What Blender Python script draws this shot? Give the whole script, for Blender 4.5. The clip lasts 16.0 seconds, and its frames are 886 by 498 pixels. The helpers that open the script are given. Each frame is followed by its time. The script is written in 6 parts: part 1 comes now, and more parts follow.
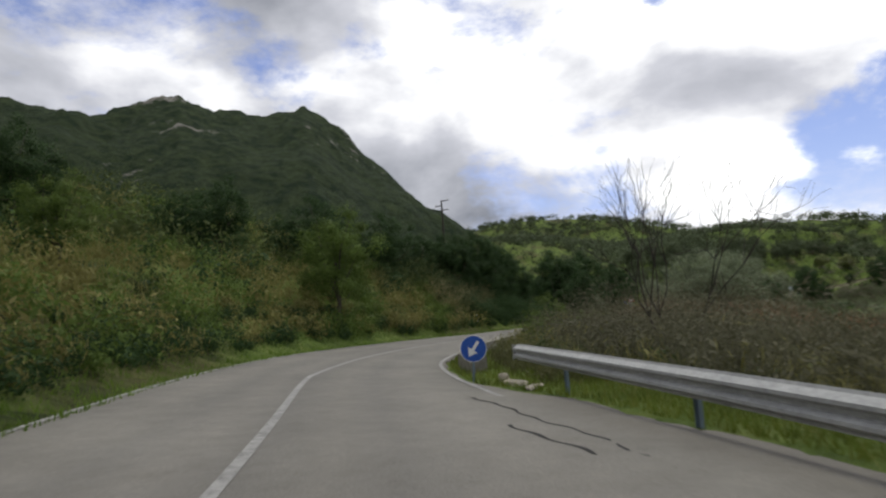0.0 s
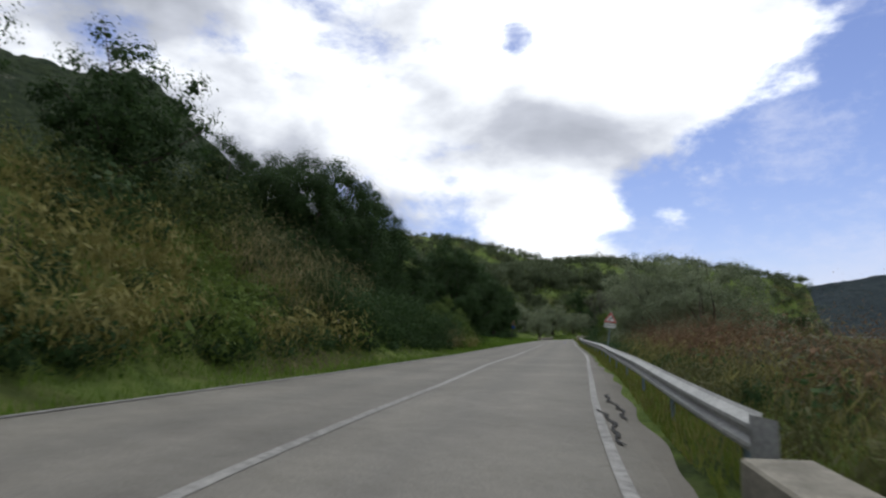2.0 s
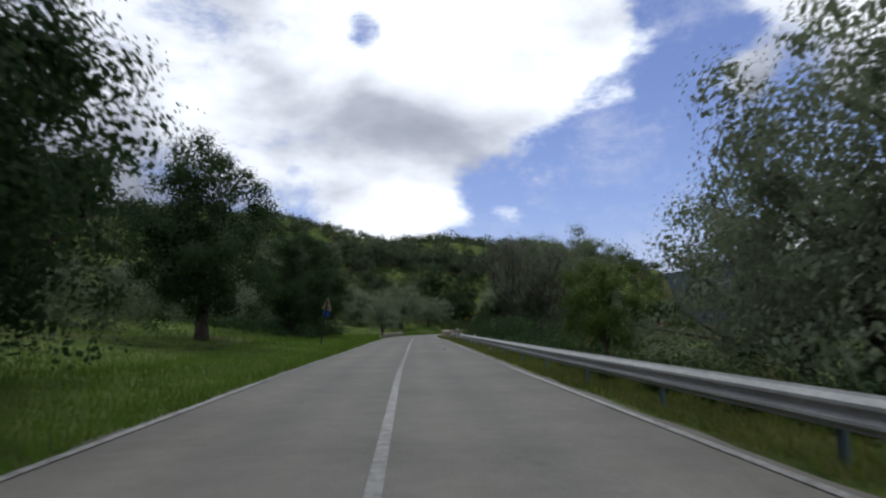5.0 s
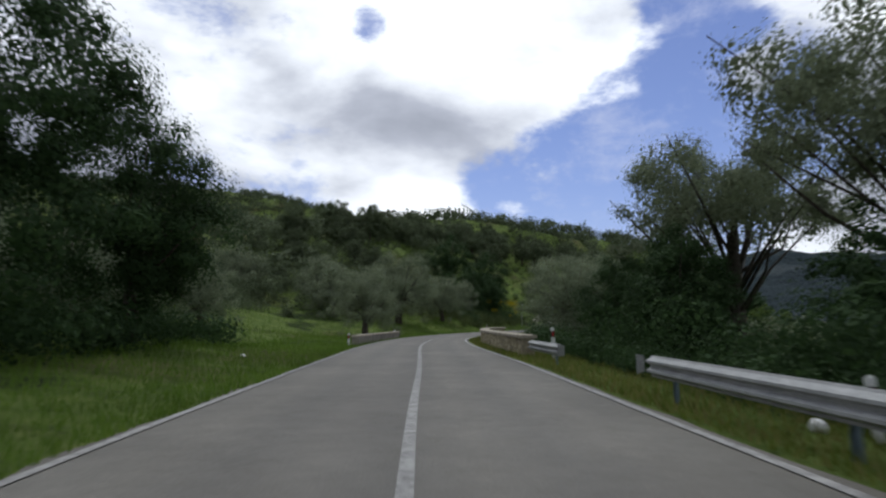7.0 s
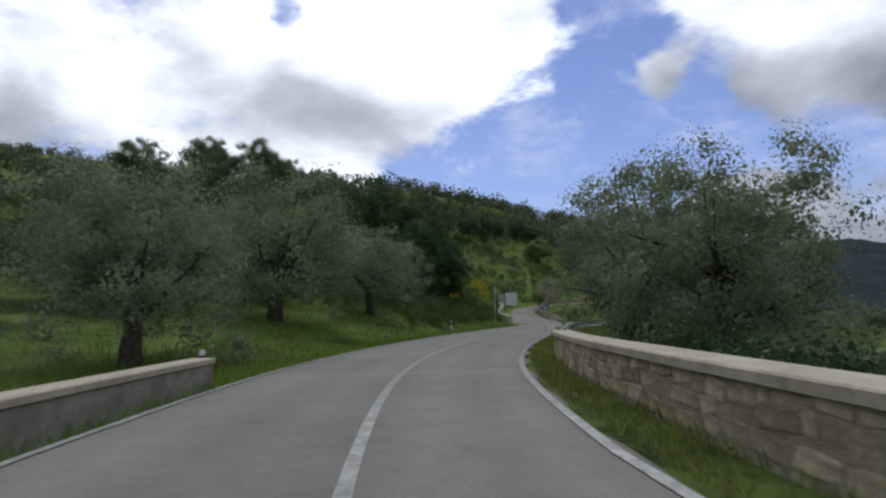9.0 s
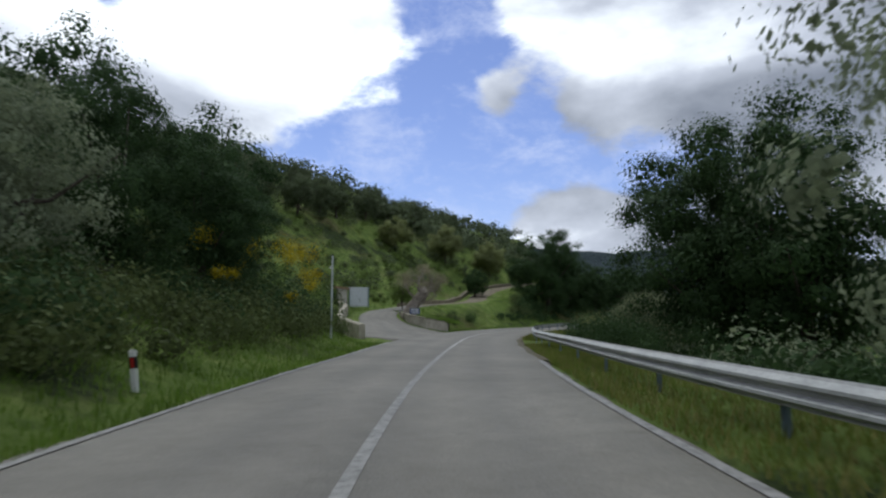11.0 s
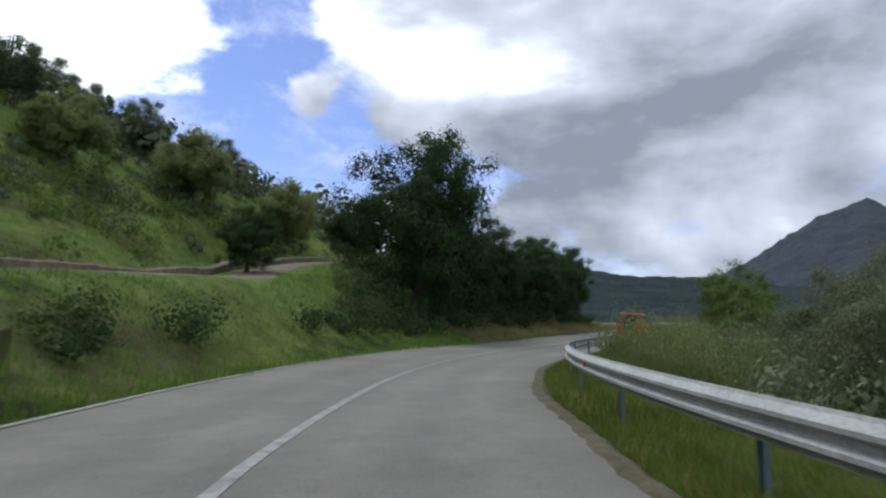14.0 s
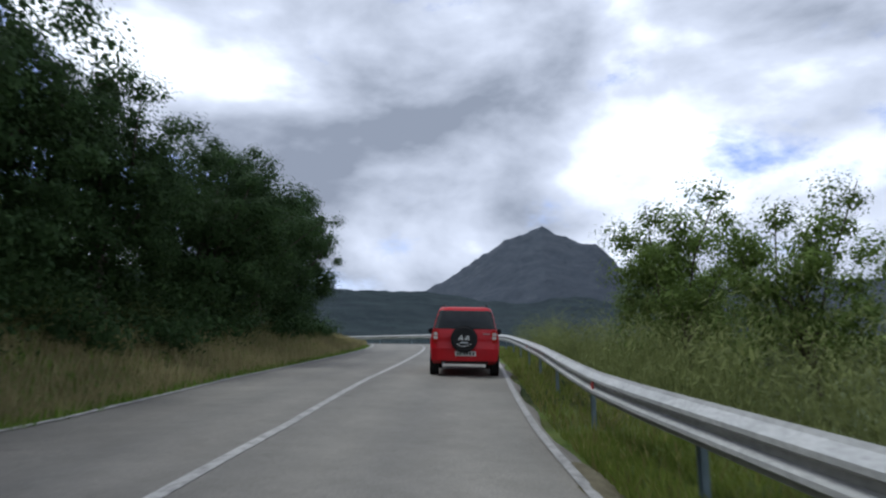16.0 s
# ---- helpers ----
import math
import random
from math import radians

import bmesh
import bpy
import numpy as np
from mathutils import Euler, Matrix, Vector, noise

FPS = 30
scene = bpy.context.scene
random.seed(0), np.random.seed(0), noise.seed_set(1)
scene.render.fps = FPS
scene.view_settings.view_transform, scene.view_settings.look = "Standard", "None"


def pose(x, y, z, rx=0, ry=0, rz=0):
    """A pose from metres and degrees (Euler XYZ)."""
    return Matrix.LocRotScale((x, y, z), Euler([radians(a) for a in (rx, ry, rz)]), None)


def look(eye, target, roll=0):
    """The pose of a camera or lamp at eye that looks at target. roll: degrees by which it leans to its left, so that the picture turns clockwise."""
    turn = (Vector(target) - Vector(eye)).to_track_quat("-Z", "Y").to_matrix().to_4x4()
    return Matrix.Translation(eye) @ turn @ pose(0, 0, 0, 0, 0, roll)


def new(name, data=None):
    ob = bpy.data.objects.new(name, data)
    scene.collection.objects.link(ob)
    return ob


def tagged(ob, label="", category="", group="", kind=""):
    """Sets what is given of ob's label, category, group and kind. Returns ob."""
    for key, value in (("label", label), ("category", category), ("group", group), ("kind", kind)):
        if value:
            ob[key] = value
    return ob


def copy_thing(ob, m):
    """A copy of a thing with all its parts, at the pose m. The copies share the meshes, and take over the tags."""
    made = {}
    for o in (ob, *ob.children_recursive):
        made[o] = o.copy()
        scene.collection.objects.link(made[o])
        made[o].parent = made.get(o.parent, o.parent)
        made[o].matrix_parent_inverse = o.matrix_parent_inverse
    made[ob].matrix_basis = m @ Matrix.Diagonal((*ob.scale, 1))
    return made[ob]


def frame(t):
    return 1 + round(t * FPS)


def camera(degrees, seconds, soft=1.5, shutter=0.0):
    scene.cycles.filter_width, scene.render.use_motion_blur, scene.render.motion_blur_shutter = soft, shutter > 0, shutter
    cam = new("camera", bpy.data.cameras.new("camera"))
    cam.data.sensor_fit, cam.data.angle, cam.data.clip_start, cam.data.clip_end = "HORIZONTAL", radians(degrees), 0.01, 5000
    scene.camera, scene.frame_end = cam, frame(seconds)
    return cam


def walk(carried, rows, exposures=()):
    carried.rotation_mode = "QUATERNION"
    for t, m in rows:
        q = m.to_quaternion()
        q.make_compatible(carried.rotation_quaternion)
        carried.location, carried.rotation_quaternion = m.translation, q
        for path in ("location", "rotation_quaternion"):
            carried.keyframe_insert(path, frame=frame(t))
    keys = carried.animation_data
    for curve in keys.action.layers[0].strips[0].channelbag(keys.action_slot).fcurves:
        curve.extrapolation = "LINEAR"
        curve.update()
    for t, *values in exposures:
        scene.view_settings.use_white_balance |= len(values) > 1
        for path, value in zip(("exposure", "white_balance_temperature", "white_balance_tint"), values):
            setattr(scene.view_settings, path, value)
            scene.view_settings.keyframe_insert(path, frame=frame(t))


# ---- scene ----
cam = camera(70.0, 16.0, 2.3, 0.14)
PATH = [
    (0.00, pose(0.00, 0.00, 1.17, 96.47, 4.09, 28.60)),
    (0.25, pose(-1.98, 3.19, 1.15, 96.75, 2.95, 29.59)),
    (0.50, pose(-4.00, 6.34, 1.13, 96.91, 1.82, 29.92)),
    (0.75, pose(-6.00, 9.52, 1.09, 96.65, 0.65, 28.32)),
    (1.00, pose(-7.87, 12.77, 1.04, 96.45, -0.31, 25.86)),
    (1.25, pose(-9.59, 16.10, 1.01, 96.90, -0.81, 23.18)),
    (1.50, pose(-11.15, 19.51, 0.99, 97.43, -0.98, 20.21)),
    (1.75, pose(-12.53, 23.00, 1.02, 97.61, -0.86, 17.04)),
    (2.00, pose(-13.71, 26.58, 1.05, 97.64, -0.39, 13.82)),
    (2.25, pose(-14.70, 30.24, 1.10, 97.60, 0.82, 10.72)),
    (2.50, pose(-15.50, 33.96, 1.14, 97.47, 1.83, 7.84)),
    (2.75, pose(-16.12, 37.73, 1.17, 97.22, 1.48, 5.27)),
    (3.00, pose(-16.59, 41.54, 1.19, 97.02, 0.78, 3.12)),
    (3.25, pose(-16.94, 45.37, 1.20, 97.11, 0.42, 1.61)),
    (3.50, pose(-17.20, 49.23, 1.20, 97.23, 0.20, 0.54)),
    (4.20, pose(-17.69, 60.55, 1.20, 97.09, 0.23, -0.57)),
    (5.00, pose(-18.29, 74.69, 1.20, 97.00, 0.39, -0.33)),
    (5.60, pose(-18.79, 86.13, 1.20, 96.93, 0.59, -0.30)),
    (6.00, pose(-19.14, 94.16, 1.20, 96.85, 0.70, -0.29)),
    (6.50, pose(-19.59, 104.40, 1.20, 96.43, 0.37, -0.16)),
    (7.00, pose(-20.08, 114.64, 1.20, 96.54, -0.01, -0.00)),
    (7.50, pose(-20.56, 124.51, 1.20, 96.37, -0.56, -0.18)),
    (8.00, pose(-20.94, 133.64, 1.20, 96.33, -0.50, -0.79)),
    (8.25, pose(-21.06, 137.98, 1.20, 96.15, -0.31, -1.82)),
    (8.50, pose(-21.08, 142.26, 1.20, 95.96, -0.05, -3.27)),
    (8.75, pose(-20.98, 146.48, 1.20, 95.95, 0.15, -5.20)),
    (9.00, pose(-20.73, 150.63, 1.21, 95.90, 0.51, -7.37)),
    (9.25, pose(-20.33, 154.72, 1.21, 95.54, 1.40, -9.54)),
    (9.50, pose(-19.78, 158.76, 1.21, 95.23, 2.17, -11.69)),
    (10.00, pose(-18.26, 166.68, 1.21, 95.55, 1.80, -15.60)),
    (10.50, pose(-16.28, 174.41, 1.20, 95.90, 1.30, -18.80)),
    (11.00, pose(-13.89, 182.01, 1.20, 96.25, 0.80, -21.70)),
    (11.50, pose(-11.13, 189.45, 1.20, 96.50, 0.40, -24.60)),
    (12.00, pose(-8.02, 196.72, 1.20, 96.67, 0.09, -27.40)),
    (12.50, pose(-4.66, 203.74, 1.19, 96.15, 0.63, -29.24)),
    (13.00, pose(-1.20, 210.41, 1.18, 95.99, 1.63, -31.46)),
    (13.25, pose(0.60, 213.61, 1.17, 96.07, 1.52, -32.89)),
    (13.50, pose(2.44, 216.69, 1.16, 96.25, 1.17, -34.61)),
    (13.75, pose(4.35, 219.66, 1.16, 96.50, 0.69, -36.77)),
    (14.00, pose(6.35, 222.50, 1.16, 96.74, 0.27, -39.26)),
    (14.25, pose(8.44, 225.19, 1.16, 96.80, 0.18, -42.10)),
    (14.50, pose(10.64, 227.74, 1.15, 96.84, 0.24, -45.17)),
    (14.75, pose(12.96, 230.15, 1.15, 96.97, 0.30, -48.33)),
    (15.00, pose(15.40, 232.42, 1.15, 97.10, 0.45, -51.65)),
    (15.25, pose(17.99, 234.55, 1.14, 97.14, 0.77, -55.29)),
    (15.50, pose(20.74, 236.53, 1.13, 97.21, 1.09, -58.85)),
    (15.75, pose(23.63, 238.37, 1.12, 97.43, 1.21, -61.89)),
    (16.00, pose(26.66, 240.08, 1.12, 97.70, 1.28, -64.76)),
]
walk(cam, PATH, ((0.0, 0.2, 6550, 6), (1.5, 0.18, 6380, 5), (3.5, -0.14, 6000, 6), (7.0, -0.12, 6020, 6), (8.5, -0.02, 6020, 6), (10.0, 0.1, 6020, 5), (12.0, 0.24, 5900, 3), (13.5, 0.42, 5930, 4), (14.5, 0.42, 5930, 4), (16.0, 0.5, 5800, 5)))

# ---------------------------------------------------------------- sky and sun
SUN_AZ, SUN_EL = 0.0, 66.0      # degrees to the left of +y, and above the horizon


def way(az, el):
    a, e = radians(az), radians(el)
    return Vector((-math.sin(a) * math.cos(e), math.cos(a) * math.cos(e), math.sin(e)))


world = bpy.data.worlds.new("sky")
scene.world = world
world.use_nodes = True
wt = world.node_tree
wt.nodes.clear()


def wnode(kind, **values):
    n = wt.nodes.new(kind)
    for k, v in values.items():
        setattr(n, k, v)
    return n


def wmath(op, a, b=None, c=None, clamp=False):
    n = wt.nodes.new("ShaderNodeMath")
    n.operation, n.use_clamp = op, clamp
    for k, v in enumerate((a, b, c)):
        if v is None:
            continue
        if isinstance(v, (int, float)):
            n.inputs[k].default_value = v
        else:
            wt.links.new(v, n.inputs[k])
    return n.outputs[0]


sky = wnode("ShaderNodeTexSky", sky_type="NISHITA", sun_disc=False, sun_elevation=radians(SUN_EL),
            sun_rotation=radians(-SUN_AZ), air_density=1.0, dust_density=0.2, ozone_density=4.0)
coord = wnode("ShaderNodeTexCoord").outputs["Generated"]
norm = wnode("ShaderNodeVectorMath", operation="NORMALIZE")
wt.links.new(coord, norm.inputs[0])
direction = norm.outputs[0]
sep = wnode("ShaderNodeSeparateXYZ")
wt.links.new(direction, sep.inputs[0])
flat = wnode("ShaderNodeVectorMath", operation="MULTIPLY")
wt.links.new(direction, flat.inputs[0])
flat.inputs[1].default_value = (1.0, 1.0, 1.9)


def wnoise(scale, detail, rough, offset):
    m = wnode("ShaderNodeVectorMath", operation="ADD")
    wt.links.new(flat.outputs[0], m.inputs[0])
    m.inputs[1].default_value = offset
    n = wnode("ShaderNodeTexNoise")
    wt.links.new(m.outputs[0], n.inputs["Vector"])
    n.inputs["Scale"].default_value, n.inputs["Detail"].default_value, n.inputs["Roughness"].default_value = scale, detail, rough
    n.inputs["Distortion"].default_value = 0.15
    return n.outputs["Fac"]


def lobes(items, base):
    total = base
    for az, el, width, weight in items:
        d = wnode("ShaderNodeVectorMath", operation="DOT_PRODUCT")
        wt.links.new(direction, d.inputs[0])
        d.inputs[1].default_value = way(az, el)
        k = 1.0 / (1.0 - math.cos(radians(width)))
        e = wmath("EXPONENT", wmath("MULTIPLY", wmath("SUBTRACT", d.outputs["Value"], 1.0), k))
        total = wmath("MULTIPLY_ADD", e, weight, total)
    return total


# where the cloud cover opens (negative) and closes (positive)
cover = lobes([(-14, 13, 8, -0.30), (-24, 12, 9, -0.34), (-33, 14, 7, -0.30), (-26, 21, 4.5, -0.32), (-23, 28, 4, -0.30),
               (7.2, 25.5, 2.2, -0.26), (-43, 29, 3, -0.22), (-9, 22, 8, 0.22), (-26.5, 19.7, 3.0, 0.62), (-33, 8, 5, 0.34), (-41, 12.3, 4.5, -0.24), (-3.5, 12, 3.2, -0.28), (4.8, 13, 3, 0.25), (-30, 5.8, 3, 0.3), (-36, 18, 3, 0.2), (-40, 22, 8, 0.18),
               (3, 13, 6, 0.2), (-60, 18, 16, 0.12), (-43, 10, 5, 0.1), (-34, 8.5, 3, 0.1)], 0.13)
big = wnoise(4.2, 8.0, 0.60, (1.7, 0.4, 0.0))
dense = wmath("ADD", big, cover)
mask = wnode("ShaderNodeMapRange", interpolation_type="SMOOTHSTEP")
wt.links.new(dense, mask.inputs["Value"])
mask.inputs["From Min"].default_value, mask.inputs["From Max"].default_value = 0.45, 0.62
# how bright the cloud is: thin and sunlit, or thick and grey
bright = lobes([(2, 28, 20, 0.30), (-12, 22, 9, 0.22), (-38, 22, 7, 0.10), (30, 13, 14, -0.16), (-68, 24, 14, -0.16), (-84, 15, 6, 0.22),
                (-55, 30, 12, -0.02), (-47, 20, 6, 0.02), (-59, 15, 5, 0.06), (-66, 9, 5, 0.10), (-75, 16, 4, 0.12), (-50, 12, 6, -0.12), (-44, 16, 7, -0.10), (-52, 21, 10, -0.13), (28, 26, 13, 0.16), (40, 22, 12, 0.12), (-58, 21, 8, -0.07), (-72.5, 14.5, 5, -0.16), (-93, 20, 8, -0.10), (-66, 25, 8, -0.08), (-51, 26, 5, 0.14), (-60, 14.5, 3, 0.10), (-60, 5, 4, 0.12)], 0.36)
puff = wnoise(3.6, 7.0, 0.50, (4.1, 2.2, 0.0))
shade = wmath("MULTIPLY_ADD", wmath("SUBTRACT", puff, 0.5), 1.7, bright, clamp=True)
ramp = wnode("ShaderNodeValToRGB")
wt.links.new(shade, ramp.inputs[0])
ramp.color_ramp.elements[0].color = (0.20, 0.21, 0.25, 1)
ramp.color_ramp.elements[1].position, ramp.color_ramp.elements[1].color = 0.75, (1.15, 1.13, 1.15, 1)
mid = ramp.color_ramp.elements.new(0.38)
mid.color = (0.50, 0.50, 0.56, 1)
blue = wnode("ShaderNodeBackground")
tint = wnode("ShaderNodeMix", data_type="RGBA", blend_type="MULTIPLY")
tint.inputs["Factor"].default_value, tint.inputs[7].default_value = 1.0, (1.22, 0.98, 1.10, 1)
wt.links.new(sky.outputs[0], tint.inputs[6])
wt.links.new(tint.outputs[2], blue.inputs[0])
blue.inputs[1].default_value = 0.10
white = wnode("ShaderNodeBackground")
wt.links.new(ramp.outputs[0], white.inputs[0])
white.inputs[1].default_value = 1.15
veil = wnoise(7.0, 9.0, 0.68, (0.3, 5.1, 0.7))
thin = wnode("ShaderNodeMapRange", interpolation_type="SMOOTHSTEP")
wt.links.new(veil, thin.inputs["Value"])
thin.inputs["From Min"].default_value, thin.inputs["From Max"].default_value = 0.44, 0.72
thin.inputs["To Max"].default_value = 0.6
veiled = wnode("ShaderNodeBackground")
veiled.inputs[0].default_value, veiled.inputs[1].default_value = (0.66, 0.68, 0.86, 1), 1.0
hazy = wnode("ShaderNodeMixShader")
wt.links.new(thin.outputs[0], hazy.inputs[0])
wt.links.new(blue.outputs[0], hazy.inputs[1])
wt.links.new(veiled.outputs[0], hazy.inputs[2])
both = wnode("ShaderNodeMixShader")
wt.links.new(mask.outputs[0], both.inputs[0])
wt.links.new(hazy.outputs[0], both.inputs[1])
wt.links.new(white.outputs[0], both.inputs[2])
out = wnode("ShaderNodeOutputWorld")
wt.links.new(both.outputs[0], out.inputs[0])

sun = new("sun", bpy.data.lights.new("sun", "SUN"))
sun.data.energy, sun.data.angle, sun.data.color = 1.3, radians(18), (1.0, 0.96, 0.90)
sun.matrix_world = look((0, 0, 60), Vector((0, 0, 60)) - way(SUN_AZ, SUN_EL))


# ---------------------------------------------------------------- materials
class Mat:
    """A node material with a principled shader and a few short-hands."""

    def __init__(self, name, rough=0.8, metal=0.0, spec=0.3):
        self.m = bpy.data.materials.new(name)
        self.m.use_nodes = True
        self.t = self.m.node_tree
        self.b = self.t.nodes["Principled BSDF"]
        self.b.inputs["Roughness"].default_value = rough
        self.b.inputs["Metallic"].default_value = metal
        self.b.inputs["Specular IOR Level"].default_value = spec
        self.co = self.t.nodes.new("ShaderNodeTexCoord")

    def link(self, a, b):
        self.t.links.new(a, b)

    def noise(self, scale, detail=5.0, rough=0.6, where="Object", stretch=None):
        n = self.t.nodes.new("ShaderNodeTexNoise")
        n.inputs["Scale"].default_value, n.inputs["Detail"].default_value, n.inputs["Roughness"].default_value = scale, detail, rough
        src = self.co.outputs[where]
        if stretch:
            mp = self.t.nodes.new("ShaderNodeMapping")
            mp.inputs["Scale"].default_value = stretch
            self.link(src, mp.inputs[0])
            src = mp.outputs[0]
        self.link(src, n.inputs["Vector"])
        return n.outputs["Fac"]

    def ramp(self, fac, stops):
        r = self.t.nodes.new("ShaderNodeValToRGB")
        e = r.color_ramp.elements
        e[0].position, e[0].color = stops[0][0], (*stops[0][1], 1)
        e[1].position, e[1].color = stops[-1][0], (*stops[-1][1], 1)
        for p, c in stops[1:-1]:
            e.new(p).color = (*c, 1)
        self.link(fac, r.inputs[0])
        return r.outputs[0]

    def mix(self, fac, a, b, mode="MIX"):
        n = self.t.nodes.new("ShaderNodeMix")
        n.data_type, n.blend_type = "RGBA", mode
        for sock, v in ((n.inputs["Factor"], fac), (n.inputs[6], a), (n.inputs[7], b)):
            if isinstance(v, tuple):
                sock.default_value = (*v, 1)
            elif isinstance(v, (int, float)):
                sock.default_value = v
            else:
                self.link(v, sock)
        return n.outputs[2]

    def island(self):
        return self.t.nodes.new("ShaderNodeNewGeometry").outputs["Random Per Island"]

    def object_random(self):
        return self.t.nodes.new("ShaderNodeObjectInfo").outputs["Random"]

    def colour(self, c):
        if isinstance(c, tuple):
            self.b.inputs["Base Color"].default_value = (*c, 1)
        else:
            self.link(c, self.b.inputs["Base Color"])
        return self

    def bump(self, height, strength=0.4, distance=0.02):
        n = self.t.nodes.new("ShaderNodeBump")
        n.inputs["Strength"].default_value, n.inputs["Distance"].default_value = strength, distance
        self.link(height, n.inputs["Height"])
        self.link(n.outputs[0], self.b.inputs["Normal"])
        return self

    def leafy(self, share=0.35):
        """Lets light through thin leaves."""
        tr = self.t.nodes.new("ShaderNodeBsdfTranslucent")
        mx = self.t.nodes.new("ShaderNodeMixShader")
        mx.inputs[0].default_value = share
        src = self.b.inputs["Base Color"].links[0].from_socket
        self.link(src, tr.inputs[0])
        self.link(self.b.outputs[0], mx.inputs[1])
        self.link(tr.outputs[0], mx.inputs[2])
        self.link(mx.outputs[0], self.t.nodes["Material Output"].inputs[0])
        return self


def speckle(name, dark, light, scale=6.0, rough=0.85, bump=0.3, fine=60.0, spec=0.25, metal=0.0, distance=0.01):
    m = Mat(name, rough, metal, spec)
    base = m.ramp(m.noise(scale), [(0.3, dark), (0.7, light)])
    grain = m.ramp(m.noise(fine, 3.0), [(0.3, (0.72, 0.72, 0.72)), (0.7, (1.15, 1.15, 1.15))])
    m.colour(m.mix(1.0, base, grain, "MULTIPLY"))
    m.bump(m.noise(fine, 4.0), bump, distance)
    return m.m


def leaf_material(name, a, b, c, share=0.32, patch=0.5):
    m = Mat(name, 0.72, 0.0, 0.12)
    a, c = (tuple(0.45 * v + 0.55 * w for v, w in zip(k, b)) for k in (a, c))
    one = m.ramp(m.island(), [(0.0, a), (0.55, b), (1.0, c)])
    tone = m.ramp(m.noise(patch, 3.0, 0.6, "Object"), [(0.3, (0.65, 0.65, 0.62)), (0.7, (1.3, 1.28, 1.2))])
    m.colour(m.mix(1.0, one, tone, "MULTIPLY"))
    return m.leafy(share).m


def ground_material():
    m = Mat("grassy_ground", 0.95, 0.0, 0.1)
    midsize = m.noise(0.9, 7.0, 0.68)
    green = m.ramp(midsize, [(0.30, (0.068, 0.104, 0.024)), (0.5, (0.130, 0.184, 0.042)), (0.72, (0.205, 0.240, 0.072))])
    dry = m.ramp(midsize, [(0.30, (0.060, 0.062, 0.024)), (0.70, (0.150, 0.140, 0.058))])
    heath = m.ramp(midsize, [(0.30, (0.016, 0.028, 0.010)), (0.70, (0.050, 0.066, 0.022))])
    pick = m.ramp(m.noise(0.06, 6.0, 0.65), [(0.52, (0, 0, 0)), (0.62, (1, 1, 1))])
    shrubby = m.ramp(m.noise(0.11, 8.0, 0.7), [(0.54, (0, 0, 0)), (0.62, (1, 1, 1))])
    m.colour(m.mix(shrubby, m.mix(pick, green, dry), heath))
    m.bump(m.noise(2.4, 8.0, 0.7), 1.0, 0.35)
    return m.m


def asphalt_material():
    m = Mat("worn_asphalt", 0.82, 0.0, 0.35)
    big = m.ramp(m.noise(0.35, 5.0), [(0.3, (0.135, 0.127, 0.111)), (0.7, (0.192, 0.181, 0.158))])
    grain = m.ramp(m.noise(45.0, 3.0), [(0.3, (0.75, 0.75, 0.75)), (0.7, (1.2, 1.2, 1.2))])
    patch = m.ramp(m.noise(0.9, 4.0, 0.7), [(0.62, (1, 1, 1)), (0.72, (0.80, 0.79, 0.78))])
    stain = m.ramp(m.noise(2.6, 7.0, 0.7), [(0.30, (0.86, 0.85, 0.83)), (0.55, (1.0, 1.0, 1.0)), (0.75, (1.12, 1.11, 1.08))])
    base = m.mix(1.0, m.mix(1.0, m.mix(1.0, big, grain, "MULTIPLY"), patch, "MULTIPLY"), stain, "MULTIPLY")
    # paler wheel tracks, darker oil strip and crumbled edges, by the place across the road
    at = m.t.nodes.new("ShaderNodeAttribute")
    at.attribute_name = "across"
    wob = m.t.nodes.new("ShaderNodeMath")
    wob.operation = "MULTIPLY_ADD"
    m.link(m.noise(0.5, 3.0), wob.inputs[0])
    wob.inputs[1].default_value = 0.06
    m.link(at.outputs["Fac"], wob.inputs[2])
    track = m.ramp(wob.outputs[0], [(0.0, (0.80, 0.78, 0.74)), (0.10, (0.96, 0.96, 0.95)), (0.21, (1.10, 1.09, 1.07)), (0.31, (0.93, 0.93, 0.93)), (0.41, (1.08, 1.07, 1.06)),
                                    (0.52, (0.90, 0.90, 0.90)), (0.63, (1.10, 1.09, 1.07)), (0.73, (0.93, 0.93, 0.93)), (0.83, (1.09, 1.08, 1.06)), (0.93, (0.95, 0.95, 0.93)), (1.0, (0.80, 0.78, 0.74))])
    m.colour(m.mix(1.0, base, track, "MULTIPLY"))
    m.bump(m.noise(70.0, 3.0), 0.35, 0.006)
    return m.m


def paint_material():
    m = Mat("worn_white_road_paint", 0.7, 0.0, 0.3)
    wear = m.ramp(m.noise(7.0, 6.0, 0.75), [(0.36, (0.19, 0.185, 0.175)), (0.62, (0.42, 0.41, 0.385))])
    rubbed = m.ramp(m.noise(0.045, 2.0, 0.5), [(0.38, (0.62, 0.62, 0.62)), (0.60, (1.0, 1.0, 1.0))])
    m.colour(m.mix(1.0, wear, rubbed, "MULTIPLY"))
    return m.m


